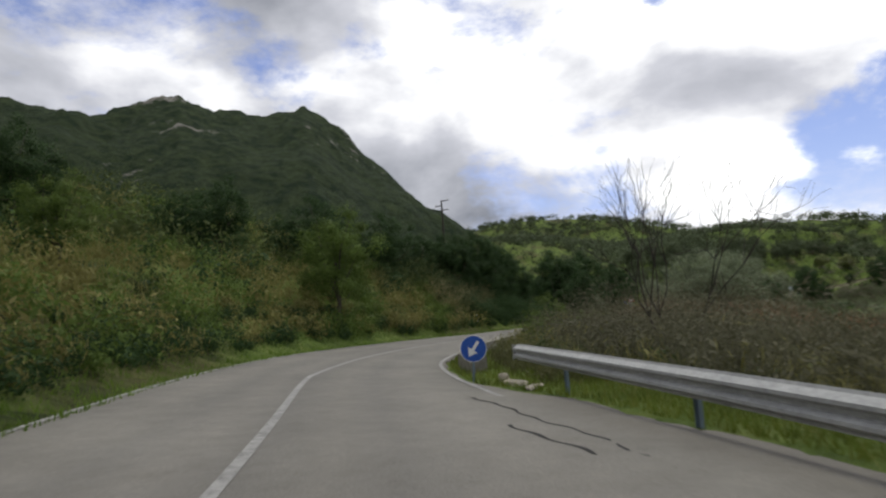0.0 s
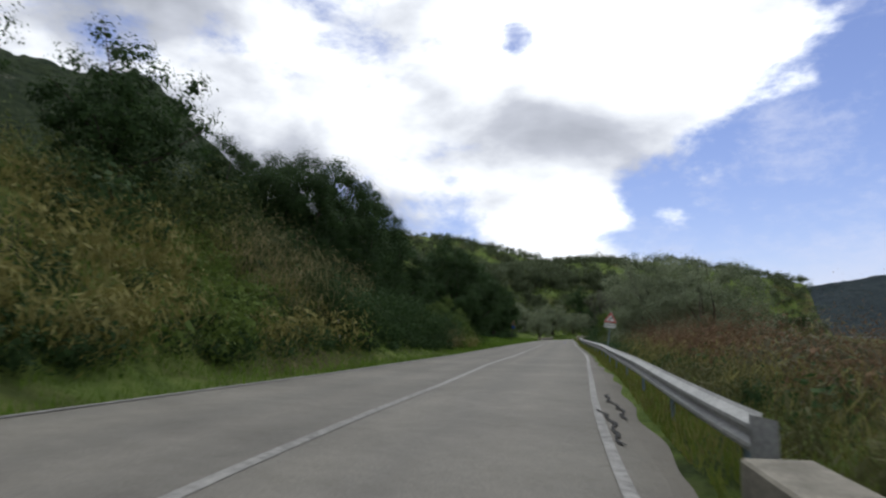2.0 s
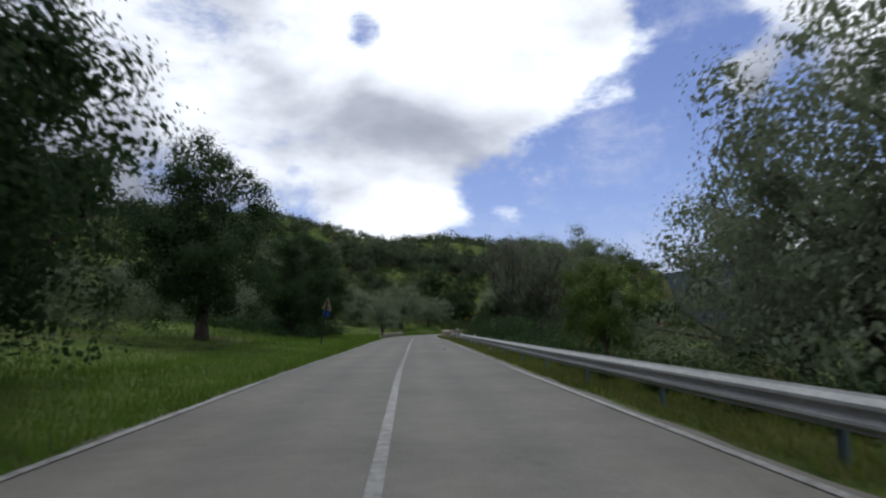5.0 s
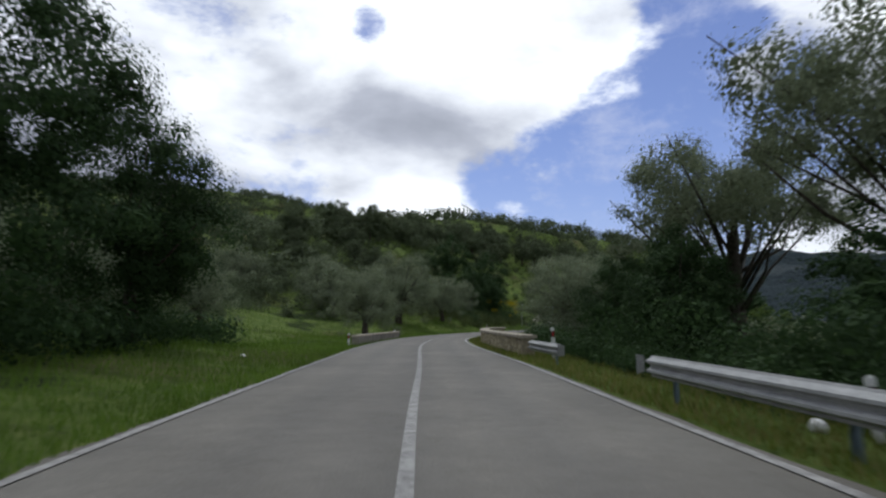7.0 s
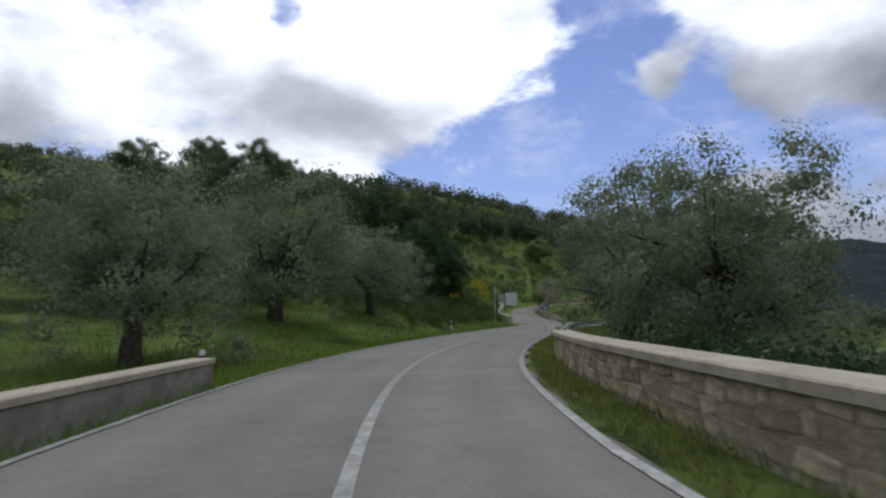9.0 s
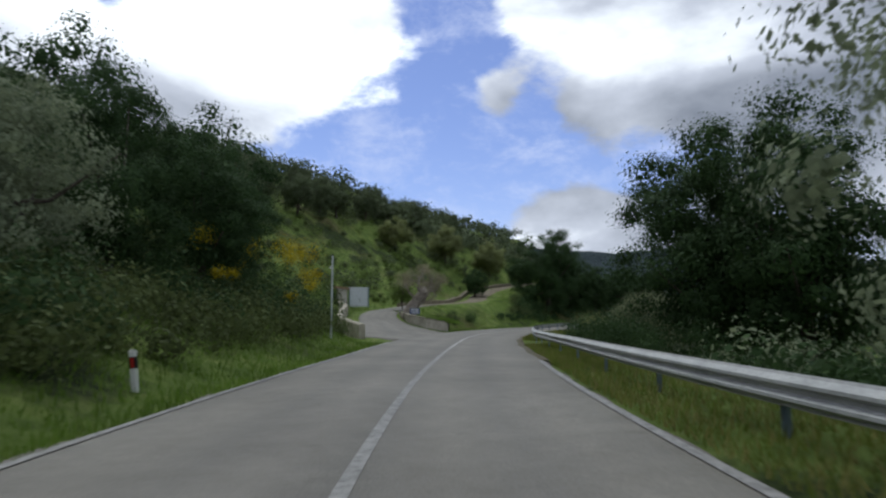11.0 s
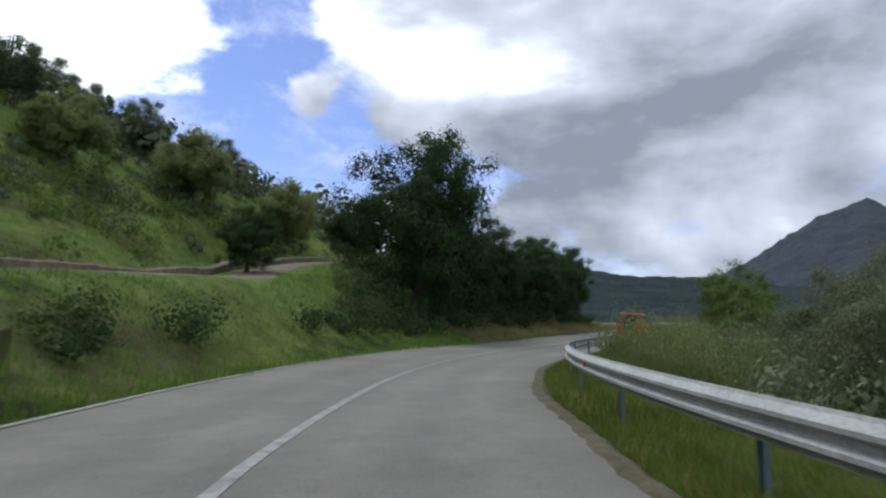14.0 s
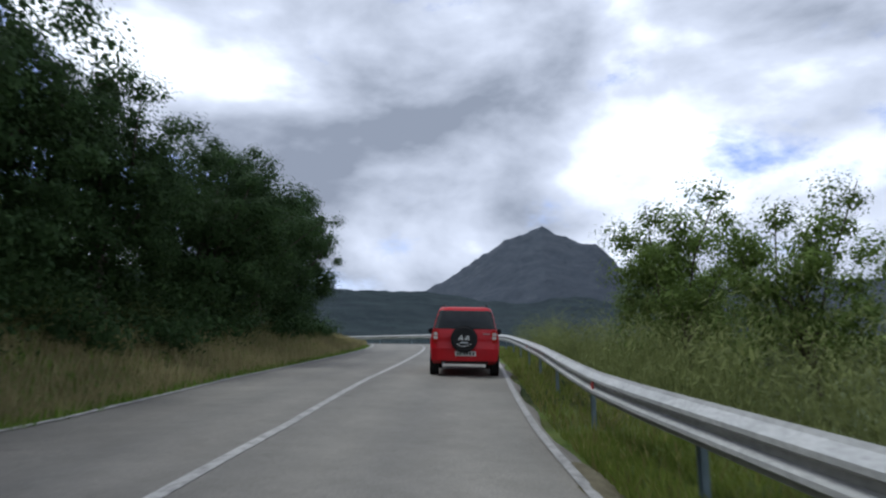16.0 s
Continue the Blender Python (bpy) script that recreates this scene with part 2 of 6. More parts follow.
GROUND = ground_material()
ASPHALT = asphalt_material()
PAINT = paint_material()
STEEL = speckle("galvanised_steel", (0.33, 0.335, 0.33), (0.45, 0.45, 0.44), 1.5, 0.82, 0.05, 25.0, 0.25, 0.05)
CONCRETE = speckle("weathered_concrete", (0.15, 0.138, 0.110), (0.32, 0.295, 0.245), 2.2, 0.9, 0.5, 30.0)
def stone_material():
    m = Mat("wall_stone", 0.92, 0.0, 0.2)
    tone = m.ramp(m.object_random(), [(0.0, (0.34, 0.29, 0.19)), (0.5, (0.52, 0.45, 0.31)), (1.0, (0.68, 0.60, 0.43))])
    stain = m.ramp(m.noise(2.2, 6.0, 0.7), [(0.3, (0.45, 0.45, 0.42)), (0.65, (1.1, 1.08, 1.05))])
    m.colour(m.mix(1.0, tone, stain, "MULTIPLY"))
    m.bump(m.noise(5.0, 6.0, 0.7), 0.8, 0.05)
    return m.m


STONE = stone_material()
MORTAR = speckle("wall_mortar", (0.25, 0.21, 0.15), (0.43, 0.37, 0.265), 2.2, 0.95, 0.9, 9.0, distance=0.05)
BARK = speckle("bark", (0.035, 0.028, 0.022), (0.12, 0.10, 0.08), 7.0, 0.95, 0.9, 26.0, distance=0.03)
LEAF_OLIVE = leaf_material("olive_leaves", (0.140, 0.168, 0.104), (0.208, 0.246, 0.158), (0.275, 0.315, 0.215), 0.4)
LEAF_OAK = leaf_material("dark_oak_leaves", (0.026, 0.048, 0.020), (0.044, 0.080, 0.030), (0.080, 0.130, 0.046))
LEAF_GREEN = leaf_material("fresh_green_leaves", (0.074, 0.116, 0.027), (0.112, 0.166, 0.040), (0.170, 0.225, 0.060))
LEAF_DRY = leaf_material("dry_scrub_leaves", (0.168, 0.156, 0.056), (0.232, 0.218, 0.078), (0.310, 0.284, 0.116))
LEAF_ROUND = leaf_material("yellow_green_leaves", (0.165, 0.195, 0.080), (0.225, 0.255, 0.108), (0.285, 0.305, 0.142), 0.42)
# paler and greyer than LEAF_OAK, for oaks, olives and bushes on the hills
LEAF_HILL = leaf_material("grey_green_hill_leaves", (0.066, 0.088, 0.048), (0.102, 0.130, 0.070), (0.150, 0.180, 0.100))
LEAF_FEATHER = leaf_material("feathery_grey_leaves", (0.100, 0.118, 0.064), (0.150, 0.172, 0.096), (0.205, 0.228, 0.136), 0.4)
LEAF_BROWN = leaf_material("brown_scrub_twigs", (0.125, 0.078, 0.048), (0.180, 0.114, 0.070), (0.240, 0.165, 0.104), 0.25)
LEAF_YELLOW = leaf_material("yellow_broom_flowers", (0.20, 0.16, 0.010), (0.40, 0.32, 0.015), (0.55, 0.46, 0.03))
LEAF_CREST = leaf_material("mixed_crest_leaves", (0.062, 0.084, 0.030), (0.098, 0.126, 0.046), (0.150, 0.180, 0.072))
LEAF_STRAW = leaf_material("straw_blades", (0.20, 0.175, 0.085), (0.285, 0.250, 0.130), (0.37, 0.33, 0.19), 0.35)
LEAF_SCRUB = leaf_material("grey_scrub_twigs", (0.084, 0.084, 0.054), (0.132, 0.128, 0.084), (0.190, 0.180, 0.124), 0.25)
LEAF_VERGE = leaf_material("verge_grass_blades", (0.085, 0.130, 0.022), (0.150, 0.195, 0.038), (0.250, 0.245, 0.080), 0.35, 0.6)
LEAF_WEED = leaf_material("tangled_weeds", (0.070, 0.085, 0.034), (0.115, 0.120, 0.052), (0.175, 0.165, 0.085), 0.3)
LEAF_REED = leaf_material("pale_weeds", (0.110, 0.135, 0.046), (0.165, 0.192, 0.070), (0.240, 0.262, 0.112), 0.35)
GRASS = leaf_material("grass_blades", (0.072, 0.132, 0.020), (0.130, 0.218, 0.032), (0.215, 0.275, 0.064), 0.35, 0.4)
FAR_WOOD = leaf_material("distant_tree_leaves", (0.062, 0.084, 0.046), (0.096, 0.122, 0.066), (0.138, 0.166, 0.092), 0.2, 0.16)

# ---------------------------------------------------------------- the road's line
LINE = [(16.8, -27.2), (12.4, -20.5), (8.0, -13.9), (3.5, -7.2), (-0.9, -0.6), (-5.6, 6.0), (-10.3, 12.4), (-14.1, 19.4),
        (-16.2, 27.1), (-16.9, 35.1), (-17.2, 43.1), (-17.5, 51.1), (-17.7, 59.1), (-18.1, 67.1), (-18.5, 75.1), (-18.9, 83.0),
        (-19.3, 91.0), (-19.6, 99.0), (-19.9, 107.0), (-20.2, 115.0), (-20.5, 123.0), (-20.7, 131.0), (-21.0, 139.0), (-21.2, 147.0),
        (-20.9, 155.0), (-19.9, 162.9), (-18.1, 170.7), (-15.7, 178.4), (-13.0, 185.9), (-10.0, 193.3), (-6.7, 200.6), (-3.3, 207.8),
        (0.3, 214.9), (4.4, 221.8), (9.1, 228.3), (14.5, 234.1), (20.9, 239.0), (28.0, 242.7), (35.3, 246.0), (42.7, 249.0),
        (50.1, 252.1), (57.3, 255.4), (64.1, 259.6), (69.7, 265.4), (73.2, 272.6), (74.2, 280.5)]


def smooth_line(pts, step=0.5):
    p = np.array(pts, float)
    p = np.vstack([2 * p[0] - p[1], p, 2 * p[-1] - p[-2]])
    rows = []
    for i in range(1, len(p) - 2):
        a, b, c, d = p[i - 1], p[i], p[i + 1], p[i + 2]
        for u in np.linspace(0, 1, 24, endpoint=False):
            rows.append(0.5 * (2 * b + (c - a) * u + (2 * a - 5 * b + 4 * c - d) * u ** 2 + (3 * b - a - 3 * c + d) * u ** 3))
    rows.append(p[-2])
    rows = np.array(rows)
    s = np.concatenate([[0], np.cumsum(np.hypot(*np.diff(rows, axis=0).T))])
    q = np.arange(0, s[-1], step)
    return q, np.stack([np.interp(q, s, rows[:, 0]), np.interp(q, s, rows[:, 1])], 1)


SS, CL = smooth_line(LINE)
kernel = np.ones(13) / 13
CL = np.stack([np.convolve(np.pad(CL[:, k], 6, "reflect", reflect_type="odd"), kernel, "valid") for k in (0, 1)], 1)
TG = np.gradient(CL, axis=0)
TG /= np.linalg.norm(TG, axis=1)[:, None]
LENGTH = SS[-1]


# how far the road is banked, in degrees; positive lowers its right side
BANK_S = (0, 32, 40, 47, 55, 63, 70, 78, 90, 150, 187, 196, 215, 240, 258, 270, 280, 290, 300, 330)
BANK = (1.5, 1.7, 3.0, 3.9, 4.4, 3.6, 2.5, 1.0, 0.3, 0.0, -0.9, -1.1, 0.0, 0.3, 2.2, 1.8, 1.6, 2.3, 2.5, 2.0)


def lean(s, d):
    """The height of the road's surface: its bank, and the rise where it leaves the last bend."""
    return np.interp(s, (302, 308, 318, 335), (0.0, 0.14, 0.26, 0.5)) - np.clip(d, -5, 3.6) * np.tan(np.radians(np.interp(s, BANK_S, BANK)))


def road_at(s, d=0.0, z=0.0):
    """The point d metres to the right of the road's middle, s metres along it."""
    x, y = np.interp(s, SS, CL[:, 0]), np.interp(s, SS, CL[:, 1])
    z = z + lean(s, d)
    tx, ty = np.interp(s, SS, TG[:, 0]), np.interp(s, SS, TG[:, 1])
    return Vector((x + ty * d, y - tx * d, z))


def heading(s):
    """The road's direction, in degrees to the left of +y."""
    return math.degrees(math.atan2(-np.interp(s, SS, TG[:, 0]), np.interp(s, SS, TG[:, 1])))


def nearest(x, y):
    """Along and across the road for arrays of places."""
    x, y = np.atleast_1d(np.asarray(x, float)), np.atleast_1d(np.asarray(y, float))
    s, d = np.empty(len(x)), np.empty(len(x))
    for a in range(0, len(x), 8000):
        dx = x[a:a + 8000, None] - CL[None, ::2, 0]
        dy = y[a:a + 8000, None] - CL[None, ::2, 1]
        k = np.argmin(dx * dx + dy * dy, axis=1)
        r = np.arange(len(k))
        dx, dy, t = dx[r, k], dy[r, k], TG[::2][k]
        s[a:a + 8000] = SS[::2][k] + dx * t[:, 0] + dy * t[:, 1]
        side = np.sign(dx * t[:, 1] - dy * t[:, 0])
        d[a:a + 8000] = side * np.hypot(dx, dy)
    return s, d


def half_right(s):
    return np.interp(s, (0, 36, 45, 53, 60, 75, 90, 137, 157, 170, 184, 193, 202, 220, 240, 262, 280, 300),
                     (3.6, 3.5, 3.3, 3.05, 3.1, 3.2, 3.35, 3.15, 3.1, 2.9, 2.5, 2.2, 2.35, 2.7, 3.0, 3.1, 2.9, 2.9))


def apron(s):
    """How far the asphalt reaches past the right edge line."""
    return float(np.interp(s, (26, 34, 42, 46, 66, 69, 82, 90, 150, 176, 330), (0.4, 1.5, 1.0, 0.18, 0.18, 0.62, 0.6, 0.32, 0.35, 0.16, 0.16)))


def half_left(s):
    return float(np.interp(s, (0, 44, 58, 71, 85, 138, 150, 168, 187, 204, 220, 274, 282, 294, 304, 330), (3.3, 3.35, 3.2, 3.02, 3.06, 2.98, 2.9, 3.05, 2.92, 3.2, 3.05, 3.08, 3.22, 3.4, 3.15, 3.1)))


# left side: height of the cut bank, its width, and the long slope behind
LS = (0, 60, 90, 104, 130, 200, 226, 250, 257, 267, 280, 320)
L_BANK = (3.6, 4.2, 3.8, 1.4, 0.5, 0.5, 2.2, 2.4, 0.9, 0.7, 1.7, 2.0)
L_WIDE = (4.0, 4.0, 4.0, 5.0, 6.0, 6.0, 4.0, 4.0, 8.0, 6.0, 5.0, 2.6)
L_LONG = (0.46, 0.46, 0.44, 0.40, 0.21, 0.21, 0.29, 0.68, 0.72, 0.75, 0.70, 0.48)
R_LONG = ((0, 95, 120, 172, 176, 206, 225, 320), (0.12, 0.12, 0.22, 0.24, 0.30, 0.26, 0.20, 0.22))


# the lane that leaves the road and climbs to the terrace
LANE = smooth_line([(-1.0, 213.0), (-0.9, 219.0), (-0.4, 225.0), (0.2, 231.0), (2.6, 236.8), (8.0, 241.6), (13.0, 245.0), (17.0, 249.5), (20.0, 254.5), (24.0, 259.0), (30.0, 263.0), (38.0, 266.5)])[1]
LANE_Z = np.interp(np.arange(len(LANE)) * 0.5, (0, 6, 12, 18, 24, 31, 40, 46, 52, 58, 66, 76), (0.1, 0.25, 0.7, 1.2, 1.9, 2.5, 2.9, 3.4, 4.3, 5.2, 6.0, 6.6))


def lane(x, y):
    """How far places are from the lane's middle, and its height there."""
    dist, z = np.full(len(x), 99.0), np.zeros(len(x))
    close = np.where((x > -14) & (x < 52) & (y > 204) & (y < 275))[0]
    if len(close):
        q = np.hypot(x[close, None] - LANE[None, :, 0], y[close, None] - LANE[None, :, 1])
        k = np.argmin(q, axis=1)
        dist[close], z[close] = q[np.arange(len(k)), k], LANE_Z[k]
    return dist, z


def lane_level(s, d, lane_z):
    """The lane's height, which runs level into the road's edge."""
    b = np.clip((-d - 3.8) / 4.0, 0, 1)
    return lean(s, d) * (1 - b) + lane_z * b


# wooded hills: height, middle and half widths
HILLS = ((39.1, -13.4, 365.1, 152.0, 35.1), (67.5, -161.3, 423.5, 183.3, 80.9), (31.1, -19.5, 306.5, 91.9, 37.9))


def ground_height(x, y):
    x, y = np.atleast_1d(np.asarray(x, float)), np.atleast_1d(np.asarray(y, float))
    s, d = nearest(x, y)
    left = np.maximum(-d - 3.6, 0.0)
    right = np.maximum(d - 5.0, 0.0)
    bank, wide, long = np.interp(s, LS, L_BANK), np.interp(s, LS, L_WIDE), np.interp(s, LS, L_LONG)
    reach = np.interp(s, (60, 100, 215, 245), (110, 80, 80, 56))
    z = bank * (1 - np.exp(-(left / wide) ** 1.5)) + long * reach * (1 - np.exp(-np.maximum(left - 5, 0) / reach)) * np.minimum(left / 28, 1)
    z = z * np.clip((LENGTH - s) / 40, 0.0, 1.0)
    # a hollow in the slope, and the wooded ridges that close the valley behind the junction
    z = z - 11.2 * np.exp(-((x + 70) / 27) ** 2 - ((y - 250) / 79) ** 2) * np.clip((left - 14) / 14, 0, 1)
    ridge = np.zeros(len(x))
    for top, rx, ry, wx, wy in HILLS:
        ridge = np.maximum(ridge, top * np.exp(-((x - rx) / wx) ** 2 - ((y - ry) / wy) ** 2))
    z = np.where(left > 25, np.maximum(z, ridge * np.clip((left - 25) / 30, 0, 1)), z)
    drop = np.interp(s, *R_LONG)
    z = z - drop * 45 * (1 - np.exp(-right / 45))
    near_lane, lane_z = lane(x, y)
    mouth = np.interp(y, (228, 236), (5.2, 3.8))
    blend = np.clip((mouth + 2.6 - near_lane) / 2.6, 0, 1) * np.clip((left - 0.02) / 0.3, 0, 1)
    level = lane_level(s, d, lane_z)
    off = np.minimum((left + right) / 12, 1)
    z = z + off * (0.35 * np.sin(x * 0.31 + 1) * np.sin(y * 0.27) + 0.8 * np.sin(x * 0.083) * np.sin(y * 0.071 + 2))
    z = z + lean(s, d)
    return z * (1 - blend) + level * blend - 0.02


def drop_on(x, y):
    return float(ground_height(x, y)[0])


# ---------------------------------------------------------------- mesh helpers
rng = np.random.default_rng(7)


def mesh_object(name, verts, faces, material, parent=None, label="", smooth=False):
    me = bpy.data.meshes.new(name)
    me.from_pydata([tuple(v) for v in verts], [], faces)
    me.materials.append(material)
    if smooth:
        me.polygons.foreach_set("use_smooth", [True] * len(me.polygons))
    me.update()
    ob = new(name, me)
    if parent:
        ob.parent = parent
    if label:
        ob["label"] = label
    return ob


def quad_mesh(name, corners, material, sides=4):
    """One mesh of loose polygons from an array (n, sides, 3)."""
    n = len(corners)
    me = bpy.data.meshes.new(name)
    me.vertices.add(n * sides)
    me.vertices.foreach_set("co", np.ascontiguousarray(corners, np.float32).ravel())
    me.loops.add(n * sides)
    me.loops.foreach_set("vertex_index", np.arange(n * sides, dtype=np.int32))
    me.polygons.add(n)
    me.polygons.foreach_set("loop_start", np.arange(0, n * sides, sides, dtype=np.int32))
    me.polygons.foreach_set("loop_total", np.full(n, sides, dtype=np.int32))
    me.materials.append(material)
    me.update(calc_edges=True)
    me.validate()
    return me


def part(name, bm, material, parent=None, label=""):
    me = bpy.data.meshes.new(name)
    bm.to_mesh(me)
    bm.free()
    me.materials.append(material)
    ob = new(name, me)
    if parent:
        ob.parent = parent
    if label:
        ob["label"] = label
    return ob


def box_bm(size, centre=(0, 0, 0), bevel=0.0, turn=None):
    bm = bmesh.new()
    bmesh.ops.create_cube(bm, size=1.0)
    bmesh.ops.scale(bm, vec=size, verts=bm.verts)
    if bevel:
        bmesh.ops.bevel(bm, geom=bm.edges[:], offset=bevel, segments=2, affect="EDGES")
    if turn:
        bmesh.ops.rotate(bm, matrix=turn.to_3x3(), verts=bm.verts)
    bmesh.ops.translate(bm, vec=centre, verts=bm.verts)
    return bm


def tube(points, radii, sides=8):
    """Vertices and faces of a tapered tube through points."""
    verts, faces = [], []
    pts = [Vector(p) for p in points]
    for i, p in enumerate(pts):
        t = (pts[min(i + 1, len(pts) - 1)] - pts[max(i - 1, 0)]).normalized()
        a = t.orthogonal().normalized()
        b = t.cross(a)
        for k in range(sides):
            g = 2 * math.pi * k / sides
            verts.append(p + (a * math.cos(g) + b * math.sin(g)) * radii[i])
    for i in range(len(pts) - 1):
        for k in range(sides):
            j = (k + 1) % sides
            faces.append((i * sides + k, i * sides + j, (i + 1) * sides + j, (i + 1) * sides + k))
    faces.append(tuple(reversed(range(sides))))
    faces.append(tuple((len(pts) - 1) * sides + k for k in range(sides)))
    return verts, faces


def ribbon(name, s0, s1, across, material, step=1.0, kind="structure", label="", category="", parent=None):
    """A strip along the road; across(s) gives rows of (d, z)."""
    ss = np.arange(s0, s1 + 1e-6, step)
    verts, faces = [], []
    n = 0
    for s in ss:
        row = across(s)
        n = len(row)
        verts += [road_at(s, d, z) for d, z in row]
    for i in range(len(ss) - 1):
        for k in range(n - 1):
            faces.append((i * n + k, i * n + k + 1, (i + 1) * n + k + 1, (i + 1) * n + k))
    ob = mesh_object(name, verts, faces, material, parent)
    if parent is None:
        tagged(ob, label, category, "", kind)
    return ob


# ---------------------------------------------------------------- ground and road
def axis(lo, hi, fine, far):
    mids = np.arange(lo, hi + 1e-6, fine)
    steps, edge, outer = fine, 0.0, []
    while edge < far:
        steps *= 1.25
        edge += steps
        outer.append(edge)
    outer = np.array(outer)
    return np.concatenate([lo - outer[::-1], mids, hi + outer])


def make_ground():
    xs, ys = axis(-62, 92, 1.0, 2600), axis(-40, 300, 1.0, 2600)
    gx, gy = np.meshgrid(xs, ys)
    z = ground_height(gx.ravel(), gy.ravel())
    s, d = nearest(gx.ravel(), gy.ravel())
    z = np.where(np.abs(d) < 4.0, z - 0.05, z)
    n = len(xs)
    co = np.stack([gx.ravel(), gy.ravel(), z], 1)
    me = bpy.data.meshes.new("ground")
    idx = np.arange(len(xs) * len(ys)).reshape(len(ys), n)
    quads = np.stack([idx[:-1, :-1], idx[:-1, 1:], idx[1:, 1:], idx[1:, :-1]], -1).reshape(-1, 4)
    me.vertices.add(len(co))
    me.vertices.foreach_set("co", co.astype(np.float32).ravel())
    me.loops.add(quads.size)
    me.loops.foreach_set("vertex_index", quads.astype(np.int32).ravel())
    me.polygons.add(len(quads))
    me.polygons.foreach_set("loop_start", np.arange(0, quads.size, 4, dtype=np.int32))
    me.polygons.foreach_set("loop_total", np.full(len(quads), 4, dtype=np.int32))
    me.polygons.foreach_set("use_smooth", [True] * len(quads))
    me.materials.append(GROUND)
    me.update(calc_edges=True)
    return tagged(new("ground", me), "grassy hillside ground sloping across the country road", "ground", "", "structure")


make_ground()
road_bed = ribbon("road", 0, LENGTH, lambda s: [(-half_left(s) - 0.25 + 0.07 * math.sin(s * 1.3) + 0.05 * math.sin(s * 3.1), -0.03), (-half_left(s) - 0.1, 0.012), (-1.5, 0.02), (0, 0.025), (1.5, 0.02),
                                     (half_right(s) + 0.6 * apron(s), 0.012), (half_right(s) + apron(s) + 0.06 * math.sin(s * 1.7), -0.03)],
       ASPHALT, 0.5, label="worn grey asphalt country road with white lines", category="road")
mark = road_bed.data.attributes.new("across", "FLOAT", "POINT")
mark.data.foreach_set("value", np.tile(np.array((0.0, 0.04, 0.27, 0.5, 0.73, 0.96, 1.0), np.float32), len(road_bed.data.vertices) // 7))


def line_strip(name, s0, s1, middle, width, z, label):
    def across(s):
        m = middle(s)
        return [(m - width / 2, z), (m + width / 2, z)]
    return ribbon(name, s0, s1, across, PAINT, 0.5, label=label, category="road marking")


def middle_line(s):
    return float(np.interp(s, (37, 44, 48, 52, 57, 62, 76, 84, 97, 137, 184, 190, 200, 208, 225, 249, 253, 271, 276, 284, 291, 302, 330),
                           (-0.13, -0.2, -0.28, -0.08, 0.08, 0.2, 0.2, -0.03, -0.1, 0.0, 0.04, 0.08, -0.14, -0.25, -0.1, 0.18, 0.18, -0.09, 0.0, -0.04, -0.24, -0.26, -0.2)))


line_strip("centre_line", 0, LENGTH, middle_line, 0.13, 0.031, "worn solid white centre line painted on the asphalt")
line_strip("edge_line_1", 0, 238, lambda s: half_right(s), 0.12, 0.026, "worn white edge line beside the verge")
line_strip("edge_line_4", 294, LENGTH, lambda s: half_right(s), 0.10, 0.026, "faded white edge line beside the verge")
line_strip("edge_line_2", 0, 250, lambda s: -half_left(s), 0.11, 0.026, "worn white edge line beside the grass bank")
line_strip("edge_line_3", 270, LENGTH, lambda s: -half_left(s), 0.11, 0.026, "worn white edge line beside the grass bank")


# ---------------------------------------------------------------- guard rails
PROFILE = [(0.00, 0.29), (0.015, 0.32), (-0.08, 0.365), (-0.08, 0.40), (-0.01, 0.435), (-0.01, 0.48), (-0.08, 0.515), (-0.08, 0.55), (0.01, 0.60), (0.025, 0.63)]


